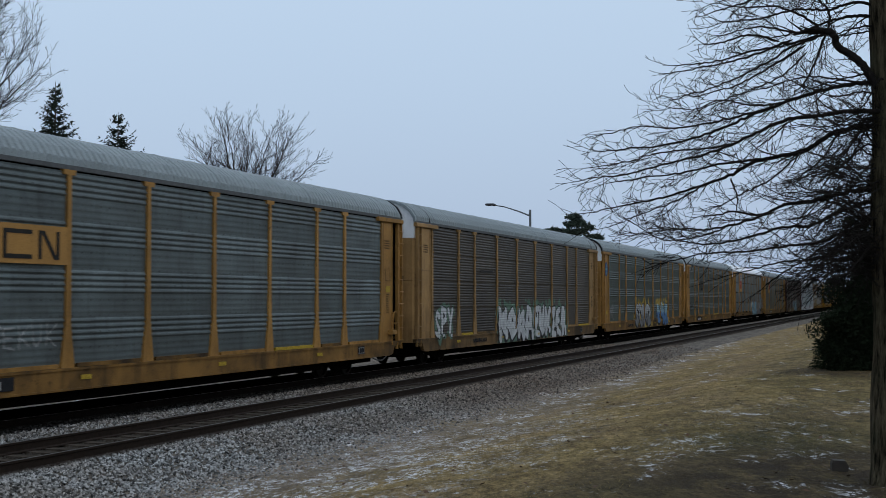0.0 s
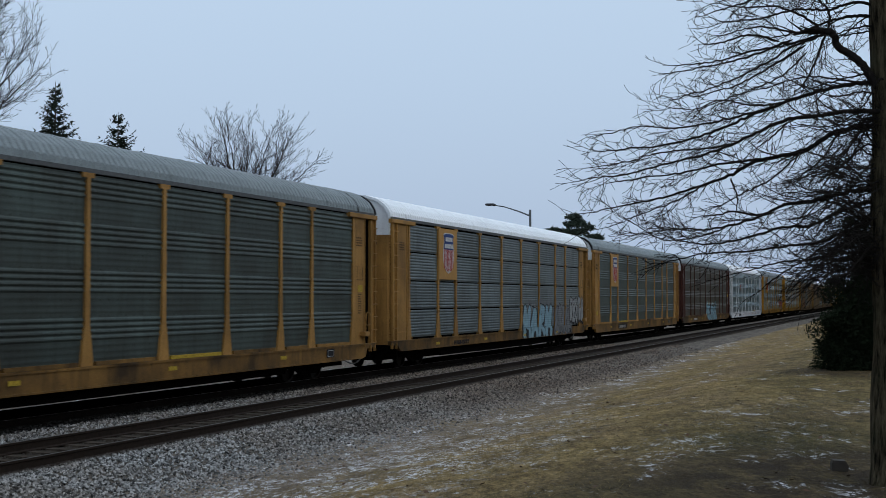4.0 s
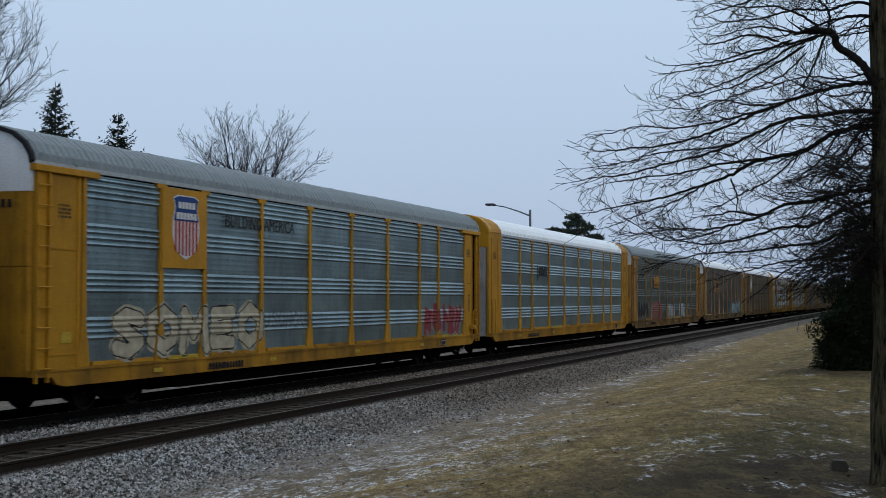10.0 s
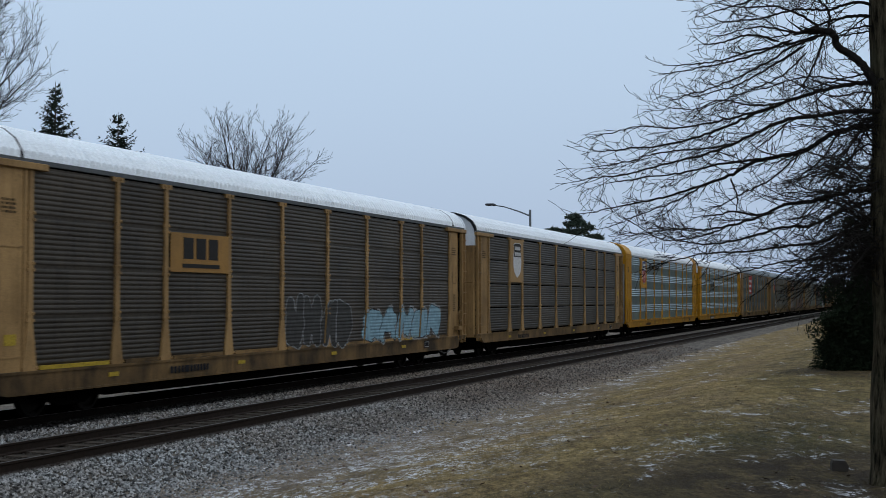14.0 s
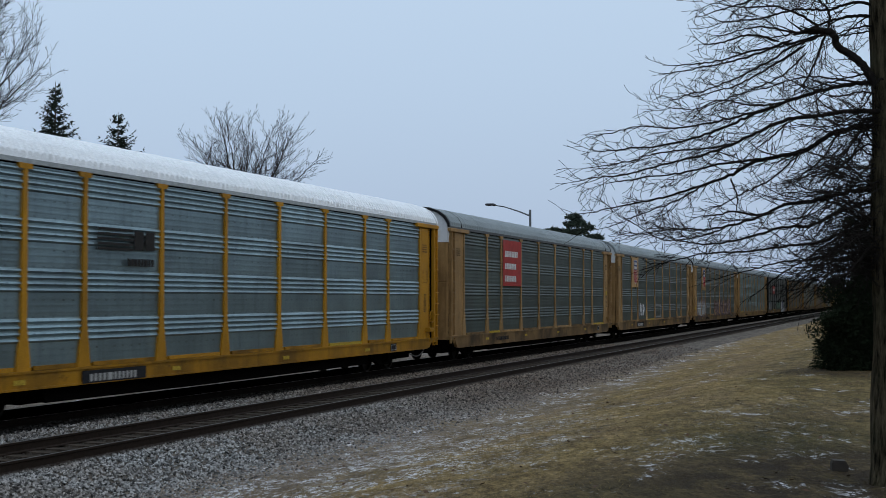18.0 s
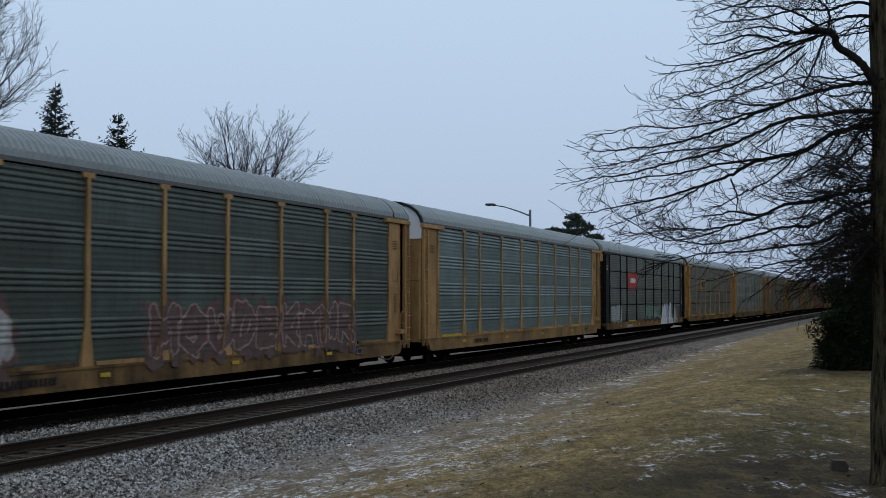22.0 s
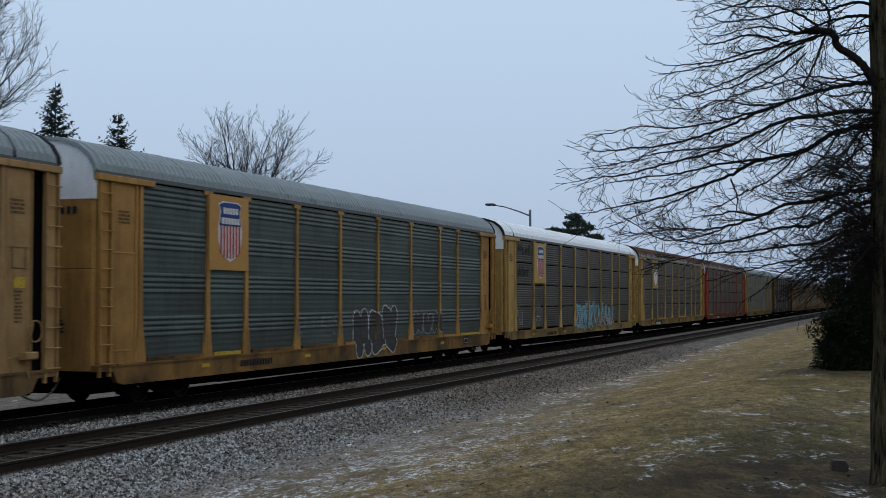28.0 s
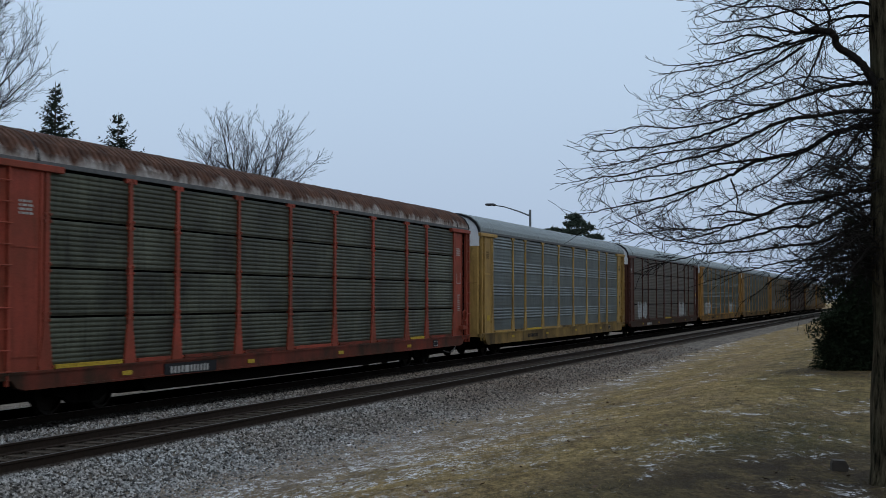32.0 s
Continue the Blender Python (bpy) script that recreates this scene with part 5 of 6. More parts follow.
    spray(17, 2.3, 6.9, 1.08, 2.25, "NEZUO", "pale", "pink", 0.17, "pale pink graffiti letters", cloud="plum", mist=0.3, line=0.03)
    spray(17, 11.6, 22.8, 1.12, 2.25, "MOUDEKANR", "plum", "pink", 0.13, "faded pink graffiti letters", cloud="plum", mist=0.22, line=0.05)
    red = flat_part("sign_board", cars[19], SIGN_RED, 6.55, 9.2, 3.0, 3.92, 0.05, "red sign with white bars")
    bars(cars[19], SIGN_WHITE, 7.2, 3.33, 0.28, 6, "", 0.06, 0.7, 0.2, red)
    spray(19, 2.1, 4.6, 1.1, 2.05, "OK", "pale", "sky", 0.2, "pale graffiti letters")
    spray(19, 11.4, 17.0, 1.1, 2.05, "EMDRUR", "green", "dark", 0.18, "green graffiti letters", line=0.03, shade="dark", shadow=0.08, cloud="soot", mist=0.08)
    for colour, words, ring in (("white", "white angular graffiti field", [(17.0, 0.73), (18.4, 2.0), (18.75, 1.8), (19.1, 2.08), (19.4, 1.85), (19.7, 2.12), (19.75, 0.73)]),
                                ("lilac", "lilac angular graffiti field", [(19.77, 0.73), (19.72, 2.12), (20.3, 2.05), (20.6, 1.9), (20.2, 1.2), (20.4, 0.73)]),
                                ("white", "white angular graffiti field", [(20.42, 0.73), (20.22, 1.2), (20.62, 1.9), (21.3, 2.18), (21.7, 2.1), (21.9, 1.2), (21.9, 0.73)]),
                                ("pale", "pale angular graffiti field", [(22.2, 0.73), (22.5, 1.3), (23.0, 2.1), (23.2, 1.75), (23.6, 1.6), (23.95, 0.8)]),
                                ("dark", "thin black sprayed line", [(18.0, 1.1), (18.62, 1.9), (18.66, 1.88), (18.05, 1.06)]),
                                ("dark", "thin black sprayed line", [(18.95, 1.0), (18.9, 1.95), (18.94, 1.95), (19.0, 1.0)]),
                                ("dark", "thin black sprayed line", [(20.75, 1.0), (21.1, 1.95), (21.14, 1.94), (20.8, 0.98)])):
        sprayed_panel(cars[19], CARS[19][3], ring, SPRAY[colour], words)
    spray(22, 9.2, 12.4, 1.3, 1.95, "RIES", "grey", None, 0.022, "thin faded white tag", line=0.0)
    spray(22, 13.2, 16.6, 0.66, 2.1, "MDU", "soot", "white", 0.26, "graffiti letters outlined in white", line=0.035)
    spray(22, 18.2, 21.0, 1.2, 1.95, "NUR", "soot", "pale", 0.16, "graffiti letters outlined in white", line=0.03)
    spray(23, 2.0, 2.9, 1.25, 2.1, "NU", "pale", None, 0.022, "thin pale sprayed tag", line=0.0)
    spray(23, 4.6, 6.0, 1.2, 2.2, "O", "soot", "pale", 0.03, "thin white sprayed ring", line=0.02)
    spray(23, 4.9, 5.7, 1.35, 2.05, "A", "pale", None, 0.02, "thin white sprayed letter", line=0.0)
    spray(23, 12.3, 16.2, 0.95, 2.15, "ZKRE", "teal", "dark", 0.075, "blue-green angular graffiti letters", line=0.03, lean=0.3, cloud="sky", mist=0.08, lower="sky")
    spray(23, 16.3, 21.2, 0.9, 2.15, "KMANKR", "teal", "dark", 0.075, "blue-green angular graffiti letters", line=0.03, lean=0.2, lower="pale")
    for k in (27, 28, 30):
        spray(k, 3.0, 6.0, 1.1, 2.2, "UNO", "pale", None, 0.2, "pale graffiti letters")
        spray(k, 18.0, 21.0, 1.1, 2.2, "OK", "pale", None, 0.22, "pale graffiti letters")


# ---------------------------------------------------------------- plants
def twig(shape, rnd, base, heading, length, radius, level, size=1.0):
    """A crooked twig whose tip turns upwards, with shorter ones along it."""
    step = (0.06 if level else 0.04) * size
    n = max(3, int(length / step))
    p, d = Vector(base), Vector(heading).normalized()
    pts, dirs, rad = [p.copy()], [d.copy()], [radius]
    bend = (0.15, 0.14, 0.1)[min(level, 2)] * (1.0 if size < 2 else 0.6)
    curl = rnd.uniform(0.0, 0.11)
    for i in range(n):
        d = d + Vector((rnd.gauss(0, bend), rnd.gauss(0, bend), rnd.gauss(0, bend)))
        d.z += curl * (i / n) - 0.012
        d.normalize()
        p = p + d * (length / n)
        pts.append(p.copy())
        dirs.append(d.copy())
        rad.append(max(0.0024 * size, radius * (1 - 0.65 * (i + 1) / n)))
    shape.tube(pts, rad, 5 if radius > 0.007 * size else 3)
    if level <= 0:
        return
    gap = (0.075 if level > 1 else 0.06) * size
    u = gap * rnd.uniform(0.8, 1.6)
    while u < length:
        i = min(n - 1, int(u / length * n))
        turn = rnd.uniform(20, 58)
        axis = dirs[i].cross(Vector((rnd.gauss(0, 1), rnd.gauss(0, 1), rnd.gauss(0, 1)))).normalized()
        nd = Matrix.Rotation(radians(turn), 3, axis) @ dirs[i]
        if level > 1:
            ln = (0.12 * size + 0.46 * (length - u)) * rnd.uniform(0.5, 1.15)
        else:
            ln = rnd.uniform(0.06, 0.24) * size
        twig(shape, rnd, pts[i], nd, ln, max(0.003 * size, rad[i] * 0.6), level - 1, size)
        u += gap * rnd.uniform(0.6, 1.5)


def build_near_tree():
    tree = empty("bare_tree", (12.72, 0.12, 0.72), "tall bare deciduous tree with dense drooping twigs on the lawn", "tree")
    rnd = random.Random(11)
    # trunk with real fissures: long ridges that split and join
    rings, sides = 190, 54
    v = []
    for i in range(rings):
        z = -0.12 + i * 8.3 / (rings - 1)
        r = 0.193 - 0.014 * max(0.0, z) + 0.075 * math.exp(-max(0.0, z + 0.1) * 7)
        cx, cy = 0.02 * math.sin(z * 2.1) - 0.006 * z, 0.012 * math.sin(z * 3.4) + 0.006 * z
        for j in range(sides):
            a = 6.2832 * j / sides
            ca, sa = math.cos(a), math.sin(a)
            ridge = abs(noise.noise((ca * 2.6, sa * 2.6, z * 1.1))) + 0.6 * abs(noise.noise((ca * 5.5 + 9, sa * 5.5, z * 2.6)))
            lump = noise.noise((ca, sa, z * 0.8)) * 0.012
            rr = r + lump + 0.03 * min(0.55, ridge) - 0.008
            v.append((cx + ca * rr, cy + sa * rr, z))
    f = [(i * sides + j, i * sides + (j + 1) % sides, (i + 1) * sides + (j + 1) % sides, (i + 1) * sides + j) for i in range(rings - 1) for j in range(sides)]
    part("trunk", mesh_from("trunk", v, f, True), TRUNK_BARK, tree, "fissured grey-brown trunk")

    OUT = Vector((-0.331, 0.944, 0.0))     # over the lawn
    ALONG = Vector((0.944, 0.331, 0.0))

    def limb(path, r, tip, dense=1.0, sway=0.25, reach=0.55, skip=0.12):
        """path: (distance from the trunk, height) of a few bends of the limb."""
        b = Shape()
        lean = rnd.uniform(-sway, sway)
        line = curved([OUT * u + ALONG * (lean * u + rnd.gauss(0, 0.03)) + Vector((0, 0, z)) for u, z in path], 9)
        m = len(line)
        for i in range(1, m):
            line[i] = line[i] + Vector((rnd.gauss(0, 0.004), rnd.gauss(0, 0.004), rnd.gauss(0, 0.004)))
        rad = [r + (tip - r) * (i / (m - 1)) ** 0.8 for i in range(m)]
        if path[0][0] > 0.3:      # grows out of another limb
            rad[0], rad[1] = rad[0] * 0.3, rad[1] * 0.75
        b.tube(line, rad, 8)
        total = sum((line[i + 1] - line[i]).length for i in range(m - 1))
        done, due = 0.0, total * skip
        for i in range(m - 1):
            seg = line[i + 1] - line[i]
            while due < done + seg.length:
                d = seg.normalized()
                q = due / total
                swing = rnd.gauss(0, 1)
                side = Vector((rnd.gauss(0, 0.6), rnd.gauss(0, 0.6), rnd.choice((-1, 1)) * 0.75 + 0.1)) + ALONG * swing * 0.5
                axis = d.cross(side).normalized()
                nd = Matrix.Rotation(radians(rnd.uniform(14, 42)), 3, axis) @ d
                ln = reach * rnd.uniform(0.45, 1.1) * (1.05 - 0.5 * q)
                twig(b, rnd, line[i].lerp(line[i + 1], (due - done) / seg.length), nd, ln, max(0.0045, rad[i] * 0.42), 2 if ln > 0.2 else 1)
                due += rnd.uniform(0.055, 0.12) / dense
            done += seg.length
        twig(b, rnd, line[-1], line[-1] - line[-2], 0.3, tip, 1)
        part("limb", b.mesh("limb", True), TWIG, tree)

    # the limb that rises from the trunk, elbows over and breaks into a fan
    limb([(0.03, 3.45), (0.14, 3.64), (0.30, 3.86), (0.46, 3.99), (0.53, 4.12), (0.61, 4.13)], 0.042, 0.03, 0.25, 0.05, 0.3, 0.5)
    limb([(0.57, 4.13), (0.88, 4.06), (1.20, 4.01), (1.52, 3.93), (1.87, 3.91)], 0.014, 0.005, 0.75, 0.3, 0.36, 0.12)
    limb([(0.59, 4.10), (0.88, 3.99), (1.20, 3.80), (1.52, 3.65), (2.00, 3.49)], 0.014, 0.005, 0.75, 0.3, 0.36, 0.12)
    limb([(0.57, 4.13), (0.88, 4.13), (1.20, 4.18), (1.55, 4.09)], 0.014, 0.005, 0.75, 0.3, 0.36, 0.12)
    limb([(0.56, 4.13), (0.75, 4.28), (1.01, 4.37), (1.33, 4.39), (1.55, 4.42)], 0.014, 0.005, 0.75, 0.3, 0.36, 0.12)
    limb([(0.56, 4.13), (0.69, 3.83), (0.78, 3.65), (0.88, 3.57)], 0.014, 0.005, 0.75, 0.3, 0.36, 0.12)
    limb([(0.88, 4.06), (1.20, 3.93), (1.55, 3.83), (1.92, 3.77)], 0.014, 0.005, 0.75, 0.3, 0.36, 0.12)
    limb([(0.72, 4.04), (1.01, 3.86), (1.33, 3.69), (1.71, 3.59)], 0.014, 0.005, 0.75, 0.3, 0.36, 0.12)
    limb([(0.57, 4.15), (0.56, 4.31), (0.72, 4.47), (1.01, 4.60)], 0.014, 0.005, 0.75, 0.3, 0.36, 0.12)
    limb([(1.01, 4.04), (1.26, 4.10), (1.52, 4.04), (1.68, 4.01)], 0.014, 0.005, 0.75, 0.3, 0.36, 0.12)
    # long limbs that sweep out and down, from the highest
    limb([(0.06, 4.69), (0.43, 4.63), (0.85, 4.53), (1.26, 4.41), (1.62, 4.28)], 0.026, 0.006, 0.85, 0.25, 0.6, 0.12)
    limb([(0.06, 4.92), (0.43, 4.79), (0.85, 4.69), (1.33, 4.50)], 0.026, 0.006, 0.85, 0.25, 0.6, 0.12)
    limb([(0.07, 4.26), (0.27, 4.29), (0.49, 4.26), (0.75, 4.17), (1.01, 4.12)], 0.02, 0.006, 0.85, 0.25, 0.6, 0.12)
    limb([(0.07, 4.37), (0.30, 4.41), (0.56, 4.34), (0.85, 4.34), (1.20, 4.26), (1.49, 4.25)], 0.016, 0.006, 0.85, 0.25, 0.6, 0.12)
    limb([(0.11, 3.66), (0.30, 3.65), (0.56, 3.61), (0.88, 3.51), (1.23, 3.38), (1.58, 3.23), (1.97, 3.12), (2.35, 3.08), (2.62, 3.05)], 0.026, 0.005, 0.8, 0.2, 0.5, 0.12)
    limb([(1.23, 3.38), (1.62, 3.29), (2.00, 3.22), (2.29, 3.25), (2.64, 3.17)], 0.012, 0.004, 0.85, 0.2, 0.45, 0.12)
    limb([(0.88, 3.51), (1.20, 3.48), (1.49, 3.54), (1.74, 3.45), (2.00, 3.48)], 0.01, 0.004, 0.8, 0.2, 0.5, 0.12)
    limb([(0.06, 3.38), (0.43, 3.38), (0.75, 3.33), (1.01, 3.29), (1.33, 3.14), (1.71, 2.98), (2.13, 2.87), (2.51, 2.77), (2.83, 2.73)], 0.025, 0.005, 0.8, 0.2, 0.5, 0.12)
    limb([(1.33, 3.14), (1.65, 3.09), (2.03, 3.06), (2.38, 2.97), (2.70, 2.93)], 0.011, 0.004, 0.85, 0.2, 0.45, 0.12)
    limb([(0.06, 3.28), (0.46, 3.22), (0.75, 3.05), (1.15, 2.97), (1.39, 2.84), (1.71, 2.73), (2.03, 2.63), (2.35, 2.57), (2.67, 2.50)], 0.029, 0.005, 0.8, 0.2, 0.5, 0.12)
    limb([(1.15, 2.97), (1.55, 2.92), (1.90, 2.84), (2.22, 2.81), (2.58, 2.74)], 0.014, 0.004, 0.85, 0.2, 0.45, 0.12)
    limb([(1.49, 2.77), (1.43, 2.65), (1.42, 2.49)], 0.009, 0.005, 0.5, 0.1, 0.25, 0.12)
    limb([(1.71, 2.73), (1.97, 2.57), (2.29, 2.45), (2.58, 2.33)], 0.009, 0.004, 0.8, 0.2, 0.5, 0.12)
    limb([(0.07, 2.69), (0.37, 2.66), (0.69, 2.58), (0.94, 2.55), (1.13, 2.46), (1.39, 2.49), (1.58, 2.45)], 0.027, 0.007, 0.75, 0.2, 0.6, 0.12)
    limb([(1.09, 2.47), (1.42, 2.36), (1.71, 2.31), (2.00, 2.31), (2.29, 2.26)], 0.014, 0.005, 0.85, 0.2, 0.6, 0.12)
    limb([(1.58, 2.31), (1.87, 2.22), (2.16, 2.20), (2.45, 2.36)], 0.008, 0.004, 0.8, 0.2, 0.5, 0.12)
    limb([(0.07, 2.60), (0.43, 2.49), (0.69, 2.36), (0.94, 2.34), (1.33, 2.23), (1.65, 2.19), (1.87, 2.22)], 0.022, 0.006, 0.8, 0.2, 0.6, 0.12)
    limb([(0.07, 2.41), (0.37, 2.31), (0.62, 2.20), (0.88, 2.17), (1.26, 2.12), (1.65, 2.10), (2.06, 2.01)], 0.021, 0.005, 0.8, 0.25, 0.45, 0.12)
    limb([(0.07, 2.31), (0.43, 2.17), (0.69, 2.05), (1.01, 2.01), (1.39, 1.91)], 0.018, 0.005, 0.75, 0.25, 0.42, 0.12)
    limb([(0.37, 2.31), (0.69, 2.10), (0.94, 1.94), (1.13, 1.81)], 0.012, 0.005, 0.6, 0.25, 0.35, 0.12)
    # lesser branches that fill between them
    limb([(0.69, 3.99), (0.88, 3.80), (1.13, 3.67), (1.42, 3.57), (1.71, 3.45)], 0.01, 0.0045, 0.85, 0.3, 0.36, 0.1)
    limb([(0.30, 3.65), (0.62, 3.72), (0.88, 3.69), (1.13, 3.61), (1.33, 3.59)], 0.01, 0.0045, 0.85, 0.3, 0.36, 0.1)
    limb([(0.75, 3.05), (1.01, 2.81), (1.26, 2.68), (1.49, 2.55)], 0.01, 0.0045, 0.85, 0.3, 0.36, 0.1)
    limb([(0.46, 3.22), (0.62, 2.97), (0.81, 2.81), (0.97, 2.68)], 0.01, 0.0045, 0.85, 0.3, 0.36, 0.1)
    limb([(0.24, 3.22), (0.37, 2.97), (0.56, 2.81), (0.72, 2.61)], 0.01, 0.0045, 0.85, 0.3, 0.36, 0.1)
    limb([(0.94, 3.29), (1.13, 3.13), (1.26, 3.03)], 0.01, 0.0045, 0.85, 0.3, 0.36, 0.1)
    # short crowded growth near the trunk
    for i in range(52):
        z, ln = 1.95 + 1.9 * rnd.random() ** 1.6, rnd.uniform(0.4, 0.95)
        fall, sway = rnd.uniform(-0.35, 0.15), rnd.uniform(-0.12, 0.12)
        limb([(0.0, z), (ln * 0.3, z + sway), (ln * 0.65, z + fall * 0.4 - sway), (ln, z + fall)], 0.011, 0.0045, 0.85, 0.9, 0.4, 0.06)
    for i in range(10):
        z, ln = rnd.uniform(4.0, 5.4), rnd.uniform(0.4, 0.9)
        limb([(0.0, z), (ln * 0.5, z - 0.02), (ln, z - rnd.uniform(0.0, 0.25))], 0.013, 0.005, 0.7, 0.8, 0.4)
    # the far side and the top of the crown
    for i in range(12):
        z, ln = rnd.uniform(2.6, 5.6), rnd.uniform(1.2, 2.2)
        limb([(0.0, z), (-ln * 0.5, z + 0.05), (-ln, z - 0.2)], 0.026, 0.006, 0.5, 1.2)
    for i in range(12):
        z, ln = 5.2 + i * 0.22, rnd.uniform(0.9, 1.3) * (1 if i % 2 else -1)
        limb([(0.0, z), (ln * 0.5, z + 0.15 + 0.03 * i), (ln, z + 0.15 + 0.07 * i)], 0.022, 0.006, 0.6, 0.9)


def spray_of_twigs(shape, rnd, base, heading, length, radius, level, lift):
    """A thin branch that bends upwards and carries finer ones on both sides."""
    n = max(5, int(length / 0.22))
    p, d = Vector(base), Vector(heading).normalized()
    pts, dirs, rad = [p.copy()], [d.copy()], [radius]
    for i in range(n):
        d = d + Vector((rnd.gauss(0, 0.14), rnd.gauss(0, 0.14), rnd.gauss(0, 0.13) + lift / n))
        d.normalize()
        p = p + d * (length / n)
        pts.append(p.copy())
        dirs.append(d.copy())
        rad.append(max(0.005, radius * (1 - 0.75 * (i + 1) / n)))
    shape.tube(pts, rad, 4 if radius > 0.015 else 3)
    if level <= 0:
        return
    count = 2 + int(length / (0.42 if level == 1 else 0.55))
    for j in range(count):
        q = 0.15 + 0.85 * (j + rnd.random() * 0.8) / count
        i = min(n - 1, int(q * n))
        axis = dirs[i].cross(Vector((rnd.gauss(0, 1), rnd.gauss(0, 1), rnd.gauss(0, 1)))).normalized()
        nd = Matrix.Rotation(radians(rnd.uniform(18, 42)), 3, axis) @ dirs[i]
        spray_of_twigs(shape, rnd, pts[i], nd, length * rnd.uniform(0.3, 0.55) * (1.15 - 0.55 * q), max(0.006, rad[i] * 0.6), level - 1, lift)


def build_bare_tree(at, fork, crown, stems, seed, label, size):
    """A bare tree whose stems spread from the fork and fill a round crown; crown: half width, height over the fork."""
    tree = empty("bare_tree", at, label, "tree", "bare trees behind the railway")
    rnd = random.Random(seed)
    trunk = Shape().tube([(0, 0, -0.2), (0.02, 0, fork * 0.5), (0, 0.03, fork)], [0.2, 0.16, 0.13], 10)
    part("trunk", trunk.mesh("trunk", True), FAR_TWIG, tree)
    wide, tall = crown
    for i in range(stems):
        a = 2.4 * i + rnd.uniform(-0.3, 0.3)
        q = ((i + 0.5) / stems) ** 0.6
        end = Vector((math.cos(a) * wide * q, math.sin(a) * wide * q, fork + tall * math.sqrt(max(0.05, 1 - 0.7 * q * q)))) * 1.0
        mid = Vector((end.x * 0.42, end.y * 0.42, fork + (end.z - fork) * 0.45))
        line = curved([(0, 0, fork * rnd.uniform(0.8, 1.0)), mid, end * 0.9], 7)
        b, m = Shape(), len(line)
        for j in range(1, m):
            line[j] = line[j] + Vector((rnd.gauss(0, 0.03), rnd.gauss(0, 0.03), rnd.gauss(0, 0.03)))
        rad = [0.075 * size / 3 * (1 - 0.85 * j / (m - 1)) for j in range(m)]
        b.tube(line, rad, 5)
        for j in range(3, m):
            d = (line[j] - line[j - 1]).normalized()
            for c in range(j % 2 + (j > 4)):
                axis = d.cross(Vector((rnd.gauss(0, 1), rnd.gauss(0, 1), rnd.gauss(0, 1)))).normalized()
                nd = Matrix.Rotation(radians(rnd.uniform(24, 52)), 3, axis) @ d
                spray_of_twigs(b, rnd, line[j], nd, rnd.uniform(0.2, 0.4) * tall * (1.15 - 0.6 * j / m), max(0.01, rad[j] * 0.55), 2, 0.35)
        spray_of_twigs(b, rnd, line[-1], line[-1] - line[-2], 0.14 * tall, rad[-1], 2, 0.2)
        part("limb", b.mesh("limb", True), FAR_TWIG, tree)


def build_spruce(at, height, width, seed):
    tree = empty("spruce", at, "dark green spruce with a pointed top behind the railway", "tree", "spruces behind the railway")
    rnd = random.Random(seed)
    part("trunk", Shape().tube([(0, 0, -0.2), (0, 0, height * 0.6), (0, 0, height)], [0.2, 0.1, 0.015], 8).mesh("trunk"), BARK, tree)
    s = Shape()
    z = height * 0.12
    while z < height * 0.985:
        q = 1 - z / height
        r = width * (q ** 0.85) * rnd.uniform(0.8, 1.1)
        for i in range(max(5, int(8 + 10 * q))):
            a = rnd.uniform(0, 6.283)
            ln = r * rnd.uniform(0.45, 1.15) + 0.06
            ca, sa = math.cos(a), math.sin(a)
            lift, sag = rnd.uniform(-0.3, 0.3), rnd.uniform(-0.3, 0.2)
            m = max(3, int(ln / 0.16))
            for j in range(m):
                u = (j + 1) / m
                c = Vector((ca * ln * u, sa * ln * u, lift + z - sag * ln * u + 0.3 * ln * u * u))
                for side in (-1, 1, 0):
                    w = 0.38 * (1.1 - 0.6 * u) * rnd.uniform(0.7, 1.2) * min(1.0, 0.4 + 3.5 * q)
                    tip = c + Vector((ca * 0.8 * w - sa * side * w, sa * 0.8 * w + ca * side * w, rnd.uniform(-0.16, 0.16) * (1 + q)))
                    e = Vector((-sa, ca, 0)) * 0.06
                    s.add([c - e, c + e, tip, c + Vector((0, 0, -0.06))], [(0, 1, 2), (0, 2, 3), (1, 3, 2)])
        z += height * 0.015 + 0.08
    part("crown", s.mesh("crown"), NEEDLE, tree)


def leaf_cloud(shape, rnd, centre, radii, count, size):
    for i in range(count):
        d = Vector((rnd.gauss(0, 1), rnd.gauss(0, 1), rnd.gauss(0, 1))).normalized() * (rnd.random() ** 0.45)
        c = Vector((centre[0] + d.x * radii[0], centre[1] + d.y * radii[1], centre[2] + d.z * radii[2]))
        a = Vector((rnd.gauss(0, 1), rnd.gauss(0, 1), rnd.gauss(0, 0.7))).normalized() * size * rnd.uniform(0.5, 1.3)
        b = a.cross(Vector((rnd.gauss(0, 1), rnd.gauss(0, 1), rnd.gauss(0, 1)))).normalized() * size * 0.24
        shape.add([c - b, c + b, c + a], [(0, 1, 2)])


